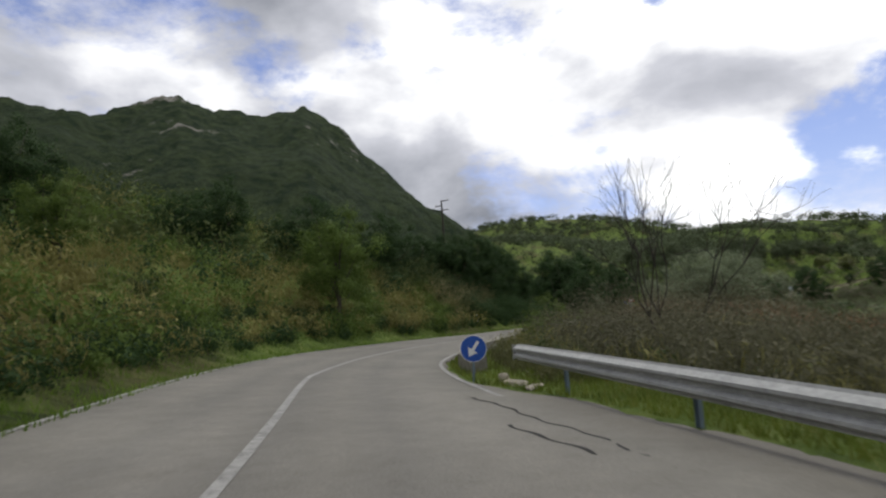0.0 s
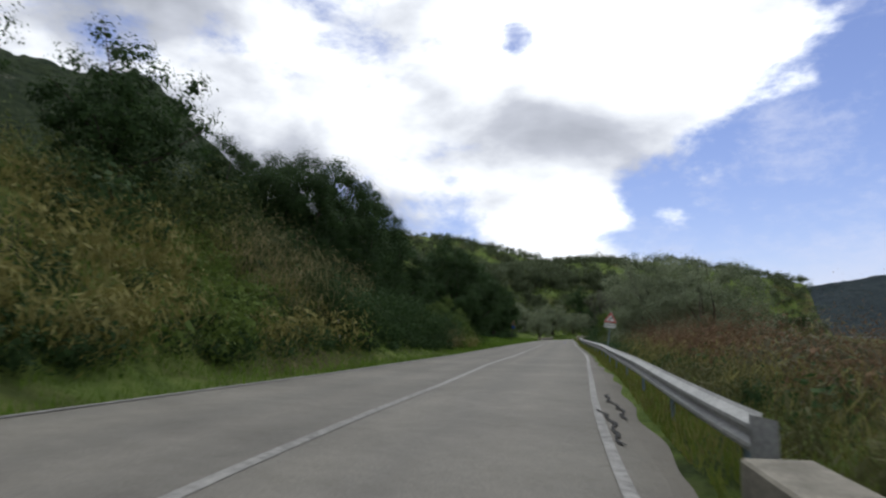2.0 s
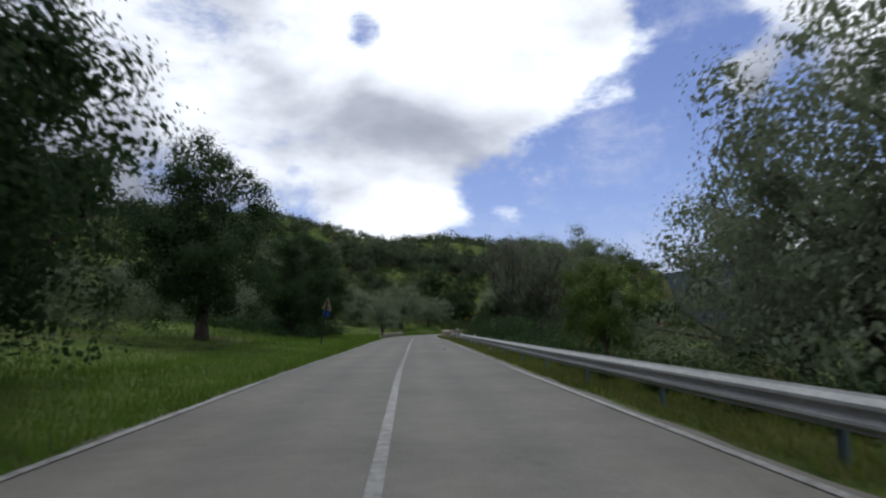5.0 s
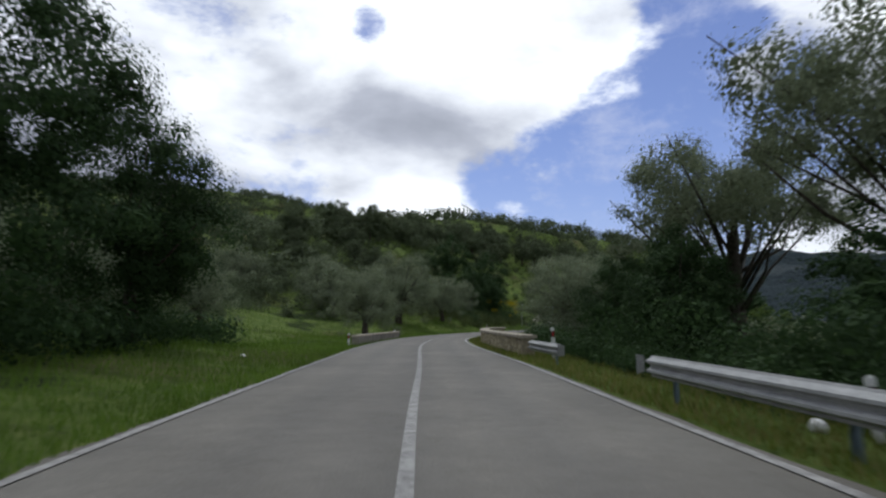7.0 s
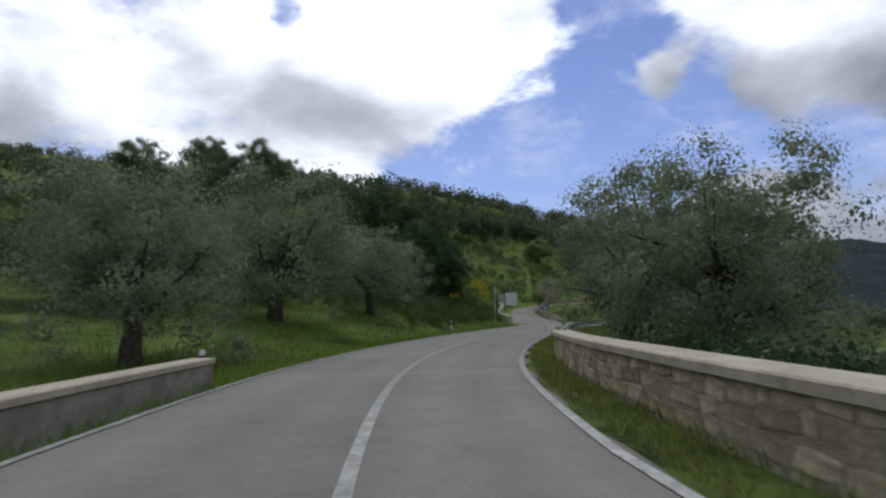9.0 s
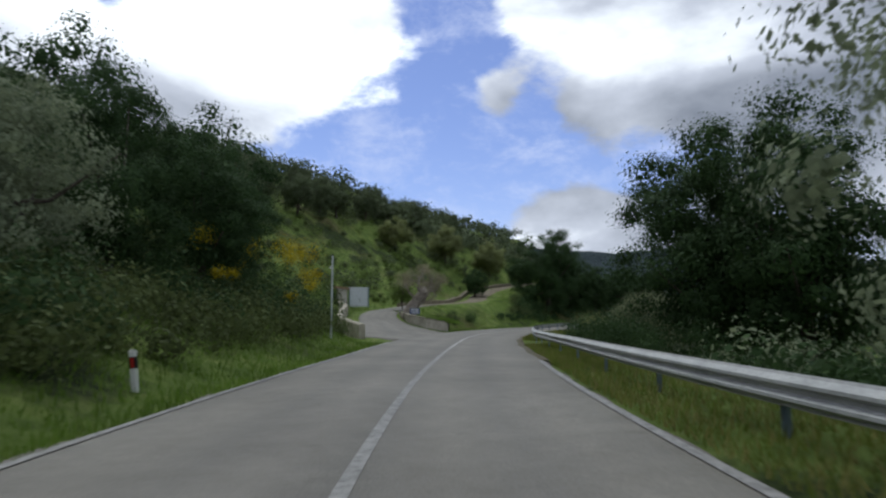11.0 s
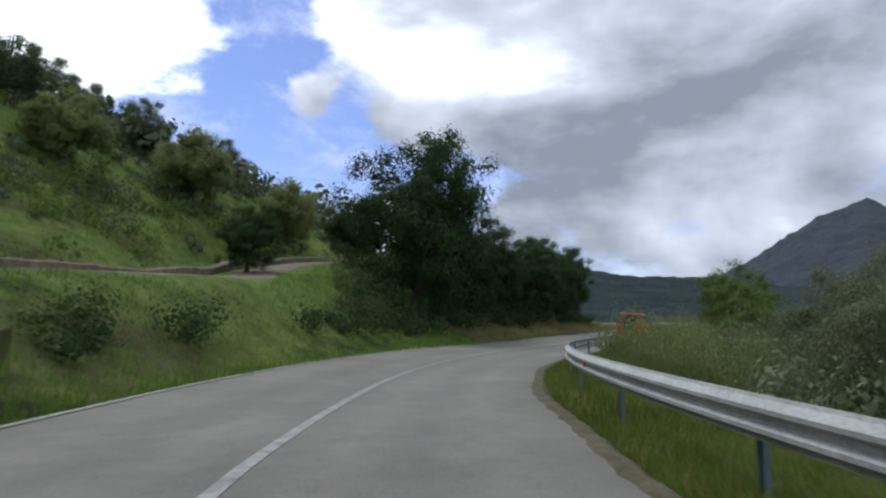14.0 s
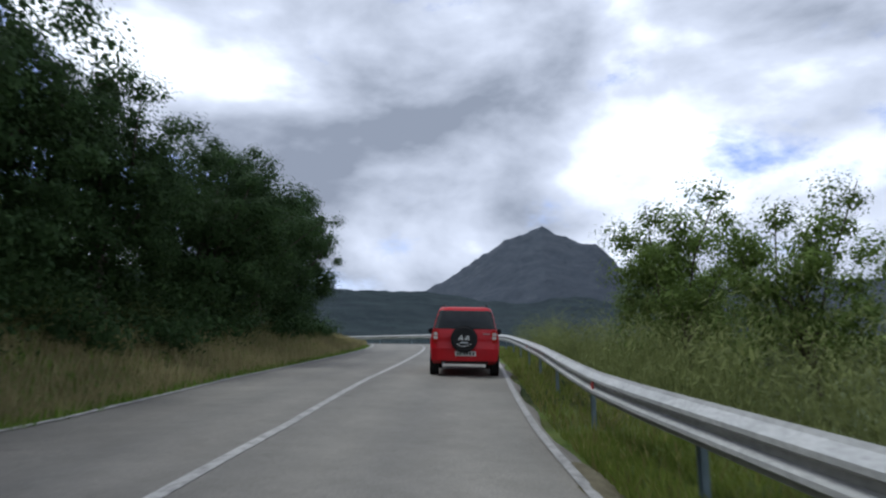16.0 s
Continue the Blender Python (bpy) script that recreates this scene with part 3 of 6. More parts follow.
def guard_rail(s0, s1, d, label, posts=4.0, lift=lambda s: 0.0, reflectors=()):
    empty = new("guard_rail")
    empty.location = road_at(s0, d(s0))
    tagged(empty, label, "guard rail", "guard rails along the road")
    base = empty.location.copy()
    ss = np.arange(s0, s1 + 1e-6, 0.5)
    verts, faces, n = [], [], len(PROFILE)
    for off in (0.0, 0.006):
        for s in ss:
            verts += [road_at(s, d(s) + a + off, z + lift(s)) - base for a, z in PROFILE]
    m = len(ss)
    for i in range(m - 1):
        for k in range(n - 1):
            a = i * n + k
            faces.append((a, a + n, a + n + 1, a + 1))
            b = m * n + a
            faces.append((b, b + 1, b + n + 1, b + n))
    mesh_object("beam", verts, faces, STEEL, empty, "corrugated galvanised steel beam")
    for end in (s0, s1):
        turn = pose(0, 0, 0, 0, 0, heading(end))
        sign = -1 if end == s0 else 1
        bm = bmesh.new()
        rows = []
        for a, h in ((0.0, 1.0), (0.10, 0.98), (0.16, 0.80)):
            rows.append([bm.verts.new((-0.075 + (0.16 if a > 0.12 else 0.0), sign * a, z)) for z in (0.46 - 0.17 * h, 0.46, 0.46 + 0.17 * h)])
        for r0, r1 in zip(rows, rows[1:]):
            for k in (0, 1):
                bm.faces.new((r0[k], r0[k + 1], r1[k + 1], r1[k]))
        bmesh.ops.solidify(bm, geom=bm.faces[:], thickness=0.008)
        bmesh.ops.rotate(bm, matrix=turn.to_3x3(), verts=bm.verts)
        bmesh.ops.translate(bm, vec=road_at(end, d(end), lift(end)) - base, verts=bm.verts)
        part("end_piece", bm, STEEL, empty)
    post = None
    for s in np.arange(s0 + 0.6, s1, posts):
        if post is None:
            bm = bmesh.new()
            prof = [(0.0, -0.05), (0.05, -0.05), (0.05, 0.05), (0.0, 0.05), (0.0, 0.043), (0.043, 0.043), (0.043, -0.043), (0.0, -0.043)]
            low = [bm.verts.new((x, y, -0.25)) for x, y in prof]
            top = [bm.verts.new((x, y, 0.56)) for x, y in prof]
            for k in range(8):
                bm.faces.new((low[k], low[(k + 1) % 8], top[(k + 1) % 8], top[k]))
            post = part("post", bm, POST_BLUE, empty, "blue-grey steel post")
        else:
            post = post.copy()
            scene.collection.objects.link(post)
        post.matrix_basis = Matrix.Translation(road_at(s, d(s) + 0.03, lift(s)) - base) @ pose(0, 0, 0, 0, 0, heading(s))
    for s in reflectors:
        bm = box_bm((0.02, 0.10, 0.12), bevel=0.004, turn=pose(0, 0, 0, 0, 0, heading(s)))
        bmesh.ops.translate(bm, vec=road_at(s, d(s) - 0.055, 0.457 + lift(s)) - base, verts=bm.verts)
        part("reflector", bm, RED, empty, "small red reflector")
    return empty


def plain(name, c, rough=0.5, metal=0.0, spec=0.5, vary=0.12):
    m = Mat(name, rough, metal, spec)
    lo = tuple(v * (1 - vary) for v in c)
    hi = tuple(v * (1 + vary) for v in c)
    m.colour(m.ramp(m.noise(9.0, 5.0), [(0.3, lo), (0.7, hi)]))
    return m.m


POST_BLUE = plain("post_steel", (0.17, 0.22, 0.26), 0.55, 0.3)
RED = plain("red_reflector", (0.42, 0.02, 0.015), 0.3)
WHITE = plain("white_paint", (0.70, 0.70, 0.67), 0.5)
BLACK = plain("black_paint", (0.012, 0.012, 0.013), 0.5)
SIGN_RED = plain("sign_red", (0.50, 0.02, 0.02), 0.4)
SIGN_BLUE = plain("sign_blue", (0.012, 0.075, 0.36), 0.35)

guard_rail(6, 45.5, lambda s: float(np.interp(s, (6, 32, 45.5), (4.9, 4.75, 4.4))), "galvanised steel guard rail on the outside of the bend", lift=lambda s: float(np.interp(s, (34, 38, 45), (-0.10, 0.0, 0.16))))
guard_rail(68.6, 162.5, lambda s: float(np.interp(s, (67, 75, 100, 162), (4.15, 4.2, 4.05, 3.9))), "long galvanised steel guard rail beside the grass verge", reflectors=(95.0,))
guard_rail(169.2, 173.6, lambda s: float(np.interp(s, (168, 174), (3.95, 3.75))), "short galvanised steel guard rail before the stone parapet", lift=lambda s: -0.08)
guard_rail(222, LENGTH - 4, lambda s: float(np.interp(s, (222, 250, 285, 300, 330), (4.0, 4.1, 3.7, 3.65, 4.0))), "galvanised steel guard rail round the bend", lift=lambda s: float(np.interp(s, (254, 262, 296, 310), (0.0, 0.1, 0.12, 0.16))),
           reflectors=(252.6, 265.0, 277.0, 289.6, 302.0, 314.0))


# ---------------------------------------------------------------- parapets
def wall_ribbon(name, s0, s1, inner, thick, height, material, step=0.5, parent=None, base=Vector((0, 0, 0)), low=-0.4):
    ss = np.arange(s0, s1 + 1e-6, step)
    verts, faces = [], []
    for s in ss:
        a = inner(s)
        for d, z in ((a, low), (a, height - 0.02), (a + 0.02, height), (a + thick - 0.02, height), (a + thick, height - 0.02), (a + thick, low)):
            verts.append(road_at(s, d, z) - base)
    for i in range(len(ss) - 1):
        for k in range(5):
            q = i * 6 + k
            faces.append((q, q + 1, q + 7, q + 6))
    faces.append((5, 4, 3, 2, 1, 0))
    e = (len(ss) - 1) * 6
    faces.append(tuple(e + k for k in range(6)))
    return mesh_object(name, verts, faces, material, parent)




def concrete_parapet():
    g = new("concrete_parapet")
    g.location = road_at(49.2, 3.8)
    base = g.location.copy()
    tagged(g, "low weathered concrete parapet on the inside of the bend", "parapet")
    for s0, s1 in ((49.2, 52.0), (52.0, 56.0), (56.0, 60.0), (60.0, 64.0), (64.0, 68.0)):
        wall_ribbon("wall_segment", s0 + 0.006, s1 - 0.006, lambda s: float(np.interp(s, (49, 52, 68), (3.8, 3.62, 3.85))), 0.48, 0.40, CONCRETE, 0.4985, g, base)


concrete_parapet()


def parapet_inner(s):
    return float(np.interp(s, (173, 187, 206.5), (3.6, 3.2, 3.35)))


def stone_parapet():
    g = new("stone_parapet")
    g.location = road_at(173.6, 3.6)
    base = g.location.copy()
    tagged(g, "rough stone parapet with a weathered concrete coping", "parapet")
    wall_ribbon("core", 173.6, 206.5, parapet_inner, 0.42, 0.585, MORTAR, 0.5, g, base)
    wall_ribbon("coping", 173.5, 206.6, lambda s: parapet_inner(s) - 0.07, 0.56, 0.705, COPING, 0.5, g, base, 0.592)
    shapes = []
    for k in range(16):
        bm = bmesh.new()
        bmesh.ops.create_cube(bm, size=1.0)
        for v in bm.verts:
            v.co.y *= rng.uniform(0.78, 1.06)
            v.co.z *= rng.uniform(0.74, 1.08)
        bmesh.ops.bevel(bm, geom=bm.edges[:], offset=0.09, segments=1, affect="EDGES")
        for v in bm.verts:
            v.co += noise.noise_vector(v.co * 1.4 + Vector((k * 7.3, 0, 0))) * 0.10
        me = bpy.data.meshes.new("stone")
        bm.to_mesh(me)
        bm.free()
        me.materials.append(STONE)
        shapes.append(me)
    for row, (z, high) in enumerate(((0.0, 0.23), (0.22, 0.20), (0.41, 0.18))):
        s = 173.9 + 0.17 * row
        while s < 206.0:
            wide = rng.uniform(0.16, 0.34) if rng.uniform() < 0.45 else rng.uniform(0.34, 0.66)
            if rng.uniform() < 0.93:
                ob = new("stone", shapes[int(rng.integers(16))])
                ob.parent = g
                d = parapet_inner(s + wide / 2)
                rise = 0.035 * math.sin(s * 1.9 + row) + rng.uniform(-0.02, 0.02)
                q = road_at(s + wide / 2, d + 0.034 + rng.uniform(-0.010, 0.008), z + high / 2 + rise) - base
                ob.matrix_basis = Matrix.Translation(q) @ pose(0, 0, 0, rng.uniform(-5, 5), 0, heading(s)) @ Matrix.Diagonal((0.10, wide * 0.96, high * rng.uniform(0.86, 1.12), 1))
            s += wide


COPING = speckle("coping_concrete", (0.30, 0.265, 0.20), (0.47, 0.42, 0.33), 1.6, 0.9, 0.4, 30.0)
stone_parapet()


def low_parapet():
    g = new("low_parapet")
    g.location = road_at(186, -3.75)
    base = g.location.copy()
    tagged(g, "low weathered concrete parapet beside the grass", "parapet")
    for s0, s1 in ((185.2, 190.5), (190.5, 195.0), (195.0, 199.3)):
        wall_ribbon("wall_segment", s0 + 0.005, s1 - 0.005, lambda s: -3.72, 0.36, 0.43, CONCRETE, 0.449, g, base)
        wall_ribbon("coping", s0, s1 - 0.006, lambda s: -3.76, 0.44, 0.53, COPING, 0.4493, g, base, 0.434)


low_parapet()


# ---------------------------------------------------------------- plants


def unit(v):
    return v / np.maximum(np.linalg.norm(v, axis=-1, keepdims=True), 1e-6)


def leaf_quads(points, size, narrow=0.4, rise=0.0, out=None, loose=0.6):
    """Loose leaf shapes at points; rise turns their long way upwards, out is the way that they face."""
    n = len(points)
    a = rng.normal(size=(n, 3))
    a[:, 2] += rise * 3
    if out is None:
        b = unit(np.cross(unit(a), rng.normal(size=(n, 3))))
    else:
        b = unit(np.cross(unit(out + loose * rng.normal(size=(n, 3))), a))
        a = np.cross(b, unit(out + loose * 0.3 * rng.normal(size=(n, 3))))
    a = unit(a)
    k = (size * rng.uniform(0.6, 1.35, n))[:, None]
    a, b = a * k * 0.5, b * k * 0.5 * narrow
    return np.stack([points - a, points + b, points + a, points - b], 1)


def clump_points(centres, radii, per, squash=0.8):
    """Points through round clumps, thicker towards their outside, and the ways outwards."""
    m = len(centres)
    v = unit(rng.normal(size=(m, per, 3)))
    r = rng.uniform(0.25, 1.0, (m, per, 1)) ** 0.6
    p = v * r * np.asarray(radii)[:, None, None]
    p[:, :, 2] *= squash
    return (p + np.asarray(centres)[:, None, :]).reshape(-1, 3), v.reshape(-1, 3)


def crown_centres(n, rx, rz, low=-0.5, skirt=0.0):
    """Clump centres of a crown; skirt widens its lower half towards the ground."""
    v = rng.normal(size=(n * 3, 3))
    v /= np.linalg.norm(v, axis=1)[:, None]
    v = v[v[:, 2] > low][:n]
    r = rng.uniform(0.45, 1.0, (len(v), 1)) ** 0.7
    bumps = 1 + 0.22 * np.sin(v[:, :1] * 5 + 1) * np.sin(v[:, 1:2] * 4) + 0.12 * rng.normal(size=(len(v), 1))
    full = np.concatenate([v * np.clip(r * bumps, 0.0, 1.04), 0.55 * v[: n // 4] * rng.uniform(0.1, 1.0, (len(v[: n // 4]), 1))])
    down = np.clip(-full[:, 2:], 0.0, 0.93)
    full[:, :2] /= np.sqrt(1 - down ** 2) ** skirt
    return full * np.array([rx, rx, rz])


def foliage(centres, radii, per, leaf, narrow, rise, squash=0.8, inner=0.3, heart=None):
    """Leaves round clump centres: small ones all through, broad ones inside. They face out of the clump and away from heart."""
    size = np.broadcast_to(np.asarray(leaf, float), (len(centres),))
    sets = []
    for k, wide, shape, count in ((1.0, 1.0, narrow, per), (0.62, 1.4, min(0.85, narrow * 1.8), max(2, int(per * inner * 0.6)))):
        p, out = clump_points(centres, np.asarray(radii) * k, count, squash)
        if heart is not None:
            out = out + 0.8 * unit(p - np.asarray(heart))
        sets.append(leaf_quads(p, np.repeat(size, count) * wide, shape, rise, out))
    return np.concatenate(sets)


def make_tree(name, label, height, rx, rz, trunk, material, leaves=8000, leaf=0.16, clumps=60, narrow=0.35, clump=0.75,
              lean_x=0.3, twigs=0, group="", low=-0.5, category="tree", fork=0.35, core=0.72, limb=0.38, skirt=0.0):
    """A tapered trunk with limbs and a crown of many small leaves, at the origin."""
    tree = new(name)
    tagged(tree, label, category, group)
    top = height - rz
    centres = crown_centres(clumps, rx, rz, low, skirt) + np.array([lean_x, 0, top])
    stem = [Vector((0, 0, -0.4)), Vector((0.06, 0.03, top * 0.2)), Vector((lean_x * 0.35, -0.05, top * fork)), Vector((lean_x * 0.6, 0.08, top * 0.75)), Vector((lean_x, 0, top))]
    v, f = tube(stem, [trunk * 1.35, trunk, trunk * 0.85, trunk * 0.6, trunk * 0.3], 9)
    mesh_object("trunk", v, f, BARK, tree, smooth=True)
    for k in range(0, len(centres), max(1, len(centres) // (11 + twigs // 2))):
        c = Vector(centres[k])
        a = stem[2].lerp(stem[3], rng.uniform(0, 1))
        mids = a.lerp(c, 0.5) + Vector(rng.normal(size=3) * 0.25)
        v, f = tube([a, mids, c + (c - a) * 0.12], [trunk * limb, trunk * limb * 0.58, 0.012], 5)
        mesh_object("limb", v, f, BARK, tree, smooth=True)
    per = max(4, int(0.85 * leaves) // len(centres))
    crown = new("crown", quad_mesh("crown", foliage(centres, clump * rng.uniform(0.7, 1.3, len(centres)), per, leaf, min(0.9, narrow * 1.25), 0.25, 0.8, core, (lean_x, 0, top - 0.35 * rz)), material))
    crown.parent = tree
    co = np.empty(len(crown.data.vertices) * 3, np.float32)
    crown.data.vertices.foreach_get("co", co)
    tree["tall"] = float(np.percentile(co[2::3], 99.7))
    return tree


def plant(tree, x, y, scale=1.0, turn=0.0, sink=0.1):
    return copy_thing(tree, Matrix.Translation((x, y, drop_on(x, y) - sink)) @ pose(0, 0, 0, 0, 0, turn) @ Matrix.Scale(scale, 4))


def plant_row(tree, rows, top=False):
    """rows of (s, d, height), or of the top's own height above the road; the first is the tree itself."""
    tall = tree["tall"]
    for k, (s, d, h, *mark) in enumerate(rows):
        p = road_at(s, d)
        foot = drop_on(p.x, p.y)
        h = max(h - foot, 2.5) if top or mark else h
        m = Matrix.Translation((p.x, p.y, foot - 0.1)) @ pose(0, 0, 0, 0, 0, (k * 77 + s * 13) % 360) @ Matrix.Scale(h / tall, 4)
        if k == 0:
            tree.matrix_basis = m
        else:
            made = copy_thing(tree, m)
            made.scale = m.to_scale()


olive = make_tree("olive_tree", "grey-green olive tree on the roadside grass", 7.2, 3.6, 3.6, 0.34, LEAF_OLIVE, 22000, 0.12, 130, 0.34, 0.95, group="olive trees", low=-0.92, skirt=0.75)
plant_row(olive, [(203.5, -7.6, 5.7), (216, -9.6, 8.5), (181, -21, 7), (224, -7.7, 6.6), (174, -19, 7.5), (233, -9, 6.8), (221, -15, 8), (199, -28, 9), (212, -28, 10), (188, -13, 5.0)], True)
olive_b = make_tree("olive_tree", "broad grey olive tree behind the guard rail", 7.5, 3.7, 3.6, 0.26, LEAF_OLIVE, 26000, 0.105, 140, 0.34, 0.85, -0.4, 4, "olive trees", low=-0.92, skirt=0.6)
plant_row(olive_b, [(211, 9.2, 7.2), (218, 7.7, 7.8), (222, 12, 6.8),
                    (118, 10.5, 7.6), (124, 9.5, 7.0), (113, 13, 6.4), (130, 12, 6.2), (226, 9.6, 7.9), (162, 14, 5)], True)
feathery = make_tree("feathery_tree", "grey-green feathery tree on thin pale stems behind the guard rail", 5.0, 2.4, 2.1, 0.07, LEAF_FEATHER, 26000, 0.085, 90, 0.28, 0.7, 0.2, 16, "feathery trees", low=-0.7, core=0.5, limb=0.5)
plant_row(feathery, [(265, 11, 2.9), (269, 12, 3.1), (273, 11, 3.0), (277, 12.5, 3.2), (281, 11, 2.9), (262, 13.5, 2.8), (285, 12.5, 3.1), (290, 11.5, 3.0)], True)
crowned_olive = make_tree("olive_tree", "tall grey-green olive with a spreading crown on bare limbs", 9.0, 4.3, 2.8, 0.34, LEAF_OLIVE, 38000, 0.10, 140, 0.34, 0.78, -0.2, 24, "olive trees", low=-0.5, fork=0.4, core=0.55, limb=0.22)
plant_row(crowned_olive, [(175.2, 11.9, 8.6), (165.5, 12.4, 9.4)], True)
oak = make_tree("oak_tree", "dark evergreen oak leaning over the grassy bank", 11.0, 4.7, 5.2, 0.38, LEAF_OAK, 56000, 0.13, 190, 0.5, 1.05, group="oak trees", low=-0.95)
plant_row(oak, [(299.5, -7.8, 12.1), (304.5, -7.8, 9.4), (309, -7.2, 7.9), (313.5, -6.6, 7.8), (318.5, -6.4, 8.2), (324, -6.8, 8.0), (301, -13.5, 9.2), (293, -14, 7.4), (307, -13.5, 8.2)], True)
oak_b = make_tree("oak_tree", "dark green oak tree at the top of the roadside cutting", 8.0, 3.2, 3.8, 0.26, LEAF_OAK, 11000, 0.15, 75, 0.5, 0.95, group="oak trees", low=-0.95)
plant_row(oak_b, [(124, -8, 8.0, 1), (66, -17, 10.5, 1), (70, -20, 12, 1), (62, -22, 12.5, 1), (75, -17, 10.5, 1), (56, -20, 12.5, 1), (80, -11, 6), (74, -13, 6), (110, -10, 5.0), (118, -11, 5), (126, -13, 6), (68, -16, 6),
                  (60, -20, 6), (178, 9.0, 4.2), (171, 8.0, 4.4), (165, 10.5, 5), (252, -13, 9), (247, -17, 9)])
roadside_oak = make_tree("oak_tree", "dense dark oak tree beside the road", 8.0, 3.1, 3.9, 0.24, LEAF_OAK, 50000, 0.088, 130, 0.5, 0.8, group="oak trees", low=-0.98)
plant_row(roadside_oak, [(194.5, 14.4, 5.8), (191.3, 14.2, 5.1), (196, 17.5, 5.4), (180.5, 9.2, 3.0), (176.5, 8.2, 4.3), (171.5, 8.4, 4.4), (190, 13, 4.3), (246.2, 11.1, 8.9), (242, 12.4, 8.8), (249, 13.0, 4.6), (144.5, -10.4, 11.4), (164.5, -9.5, 10.0), (171.5, -8.8, 8.3), (88.5, -9.0, 8.9), (92, -8.4, 9.6), (85.4, -10.6, 8.9), (89.8, -10.4, 9.3), (83.4, -12.5, 8.6), (97, -8.7, 9.3), (103, -8.8, 8.0), (114, -6.8, 9.0), (118.5, -6.0, 8.0), (238, -9.5, 9.0), (242, -8.4, 8.0), (246, -9, 7.0)], True)
field_olive = make_tree("olive_tree", "round grey-green olive tree on the grassy slope", 4.9, 2.6, 2.5, 0.2, LEAF_OLIVE, 9000, 0.14, 64, 0.38, 0.8, group="olive trees", low=-0.9, skirt=0.7)
plant_row(field_olive, [(177, -13, 4.4), (184, -17, 4.8), (212, -15, 5.2), (184, -23, 5), (190, -22, 5.4),
                        (196, -23, 5), (216, -19, 5.5), (180, -28, 5), (188, -31, 5.4), (197, -31, 5), (206, -30, 5.5), (214, -28, 5.5), (171, -26, 5), (166, -21, 4.6), (175, -35, 5.2),
                        (221, -22, 5.5), (222, -13, 5), (227, -16, 5), (205, 14, 5), (198, 12, 4.4), (188, 14, 4.6), (194, 18, 5), (181, 17, 4.6), (204, 21, 5)])
fresh = make_tree("young_tree", "young fresh green tree on the bank", 5.5, 2.2, 2.4, 0.12, LEAF_GREEN, 18000, 0.078, 65, 0.5, 0.6, group="young trees", low=-0.85, core=0.55)
plant_row(fresh, [(65.3, -5.2, 6.6), (72, -9.4, 4.2), (133.5, 7.0, 4.6), (52.5, -9.0, 3.6), (310.5, 7.6, 5.5), (306.5, 8.8, 4.8), (314.5, 8.6, 4.7), (106, -6.0, 3.4), (275, -9.5, 3.0), (301, 9, 3.6)])
hill_oak = make_tree("oak_tree", "round dark oak on the hill above the junction", 6.0, 2.7, 2.6, 0.2, LEAF_HILL, 24000, 0.095, 75, 0.6, 0.8, group="oak trees", low=-0.9, skirt=0.4)
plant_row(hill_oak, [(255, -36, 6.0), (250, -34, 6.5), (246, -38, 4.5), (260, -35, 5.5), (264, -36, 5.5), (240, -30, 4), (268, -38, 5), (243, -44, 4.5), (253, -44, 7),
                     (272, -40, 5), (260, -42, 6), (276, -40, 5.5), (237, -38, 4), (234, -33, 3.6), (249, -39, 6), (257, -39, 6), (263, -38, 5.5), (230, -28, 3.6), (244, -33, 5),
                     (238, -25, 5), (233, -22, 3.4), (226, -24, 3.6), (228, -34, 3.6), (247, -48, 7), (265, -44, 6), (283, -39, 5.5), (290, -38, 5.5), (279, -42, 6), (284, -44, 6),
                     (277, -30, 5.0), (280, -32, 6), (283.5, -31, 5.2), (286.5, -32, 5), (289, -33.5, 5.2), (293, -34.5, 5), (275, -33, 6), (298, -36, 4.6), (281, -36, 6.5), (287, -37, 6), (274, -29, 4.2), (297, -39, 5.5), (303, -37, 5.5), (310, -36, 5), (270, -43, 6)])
round_tree = make_tree("round_tree", "round yellow-green tree on the terrace", 4.6, 2.3, 2.1, 0.10, LEAF_ROUND, 26000, 0.12, 80, 0.6, 0.66, group="terrace trees", low=-0.9)
plant_row(round_tree, [(298.5, -24.5, 5.4), (306, -23.5, 5.4), (292, -27, 4.6), (272, -24, 3.6)])


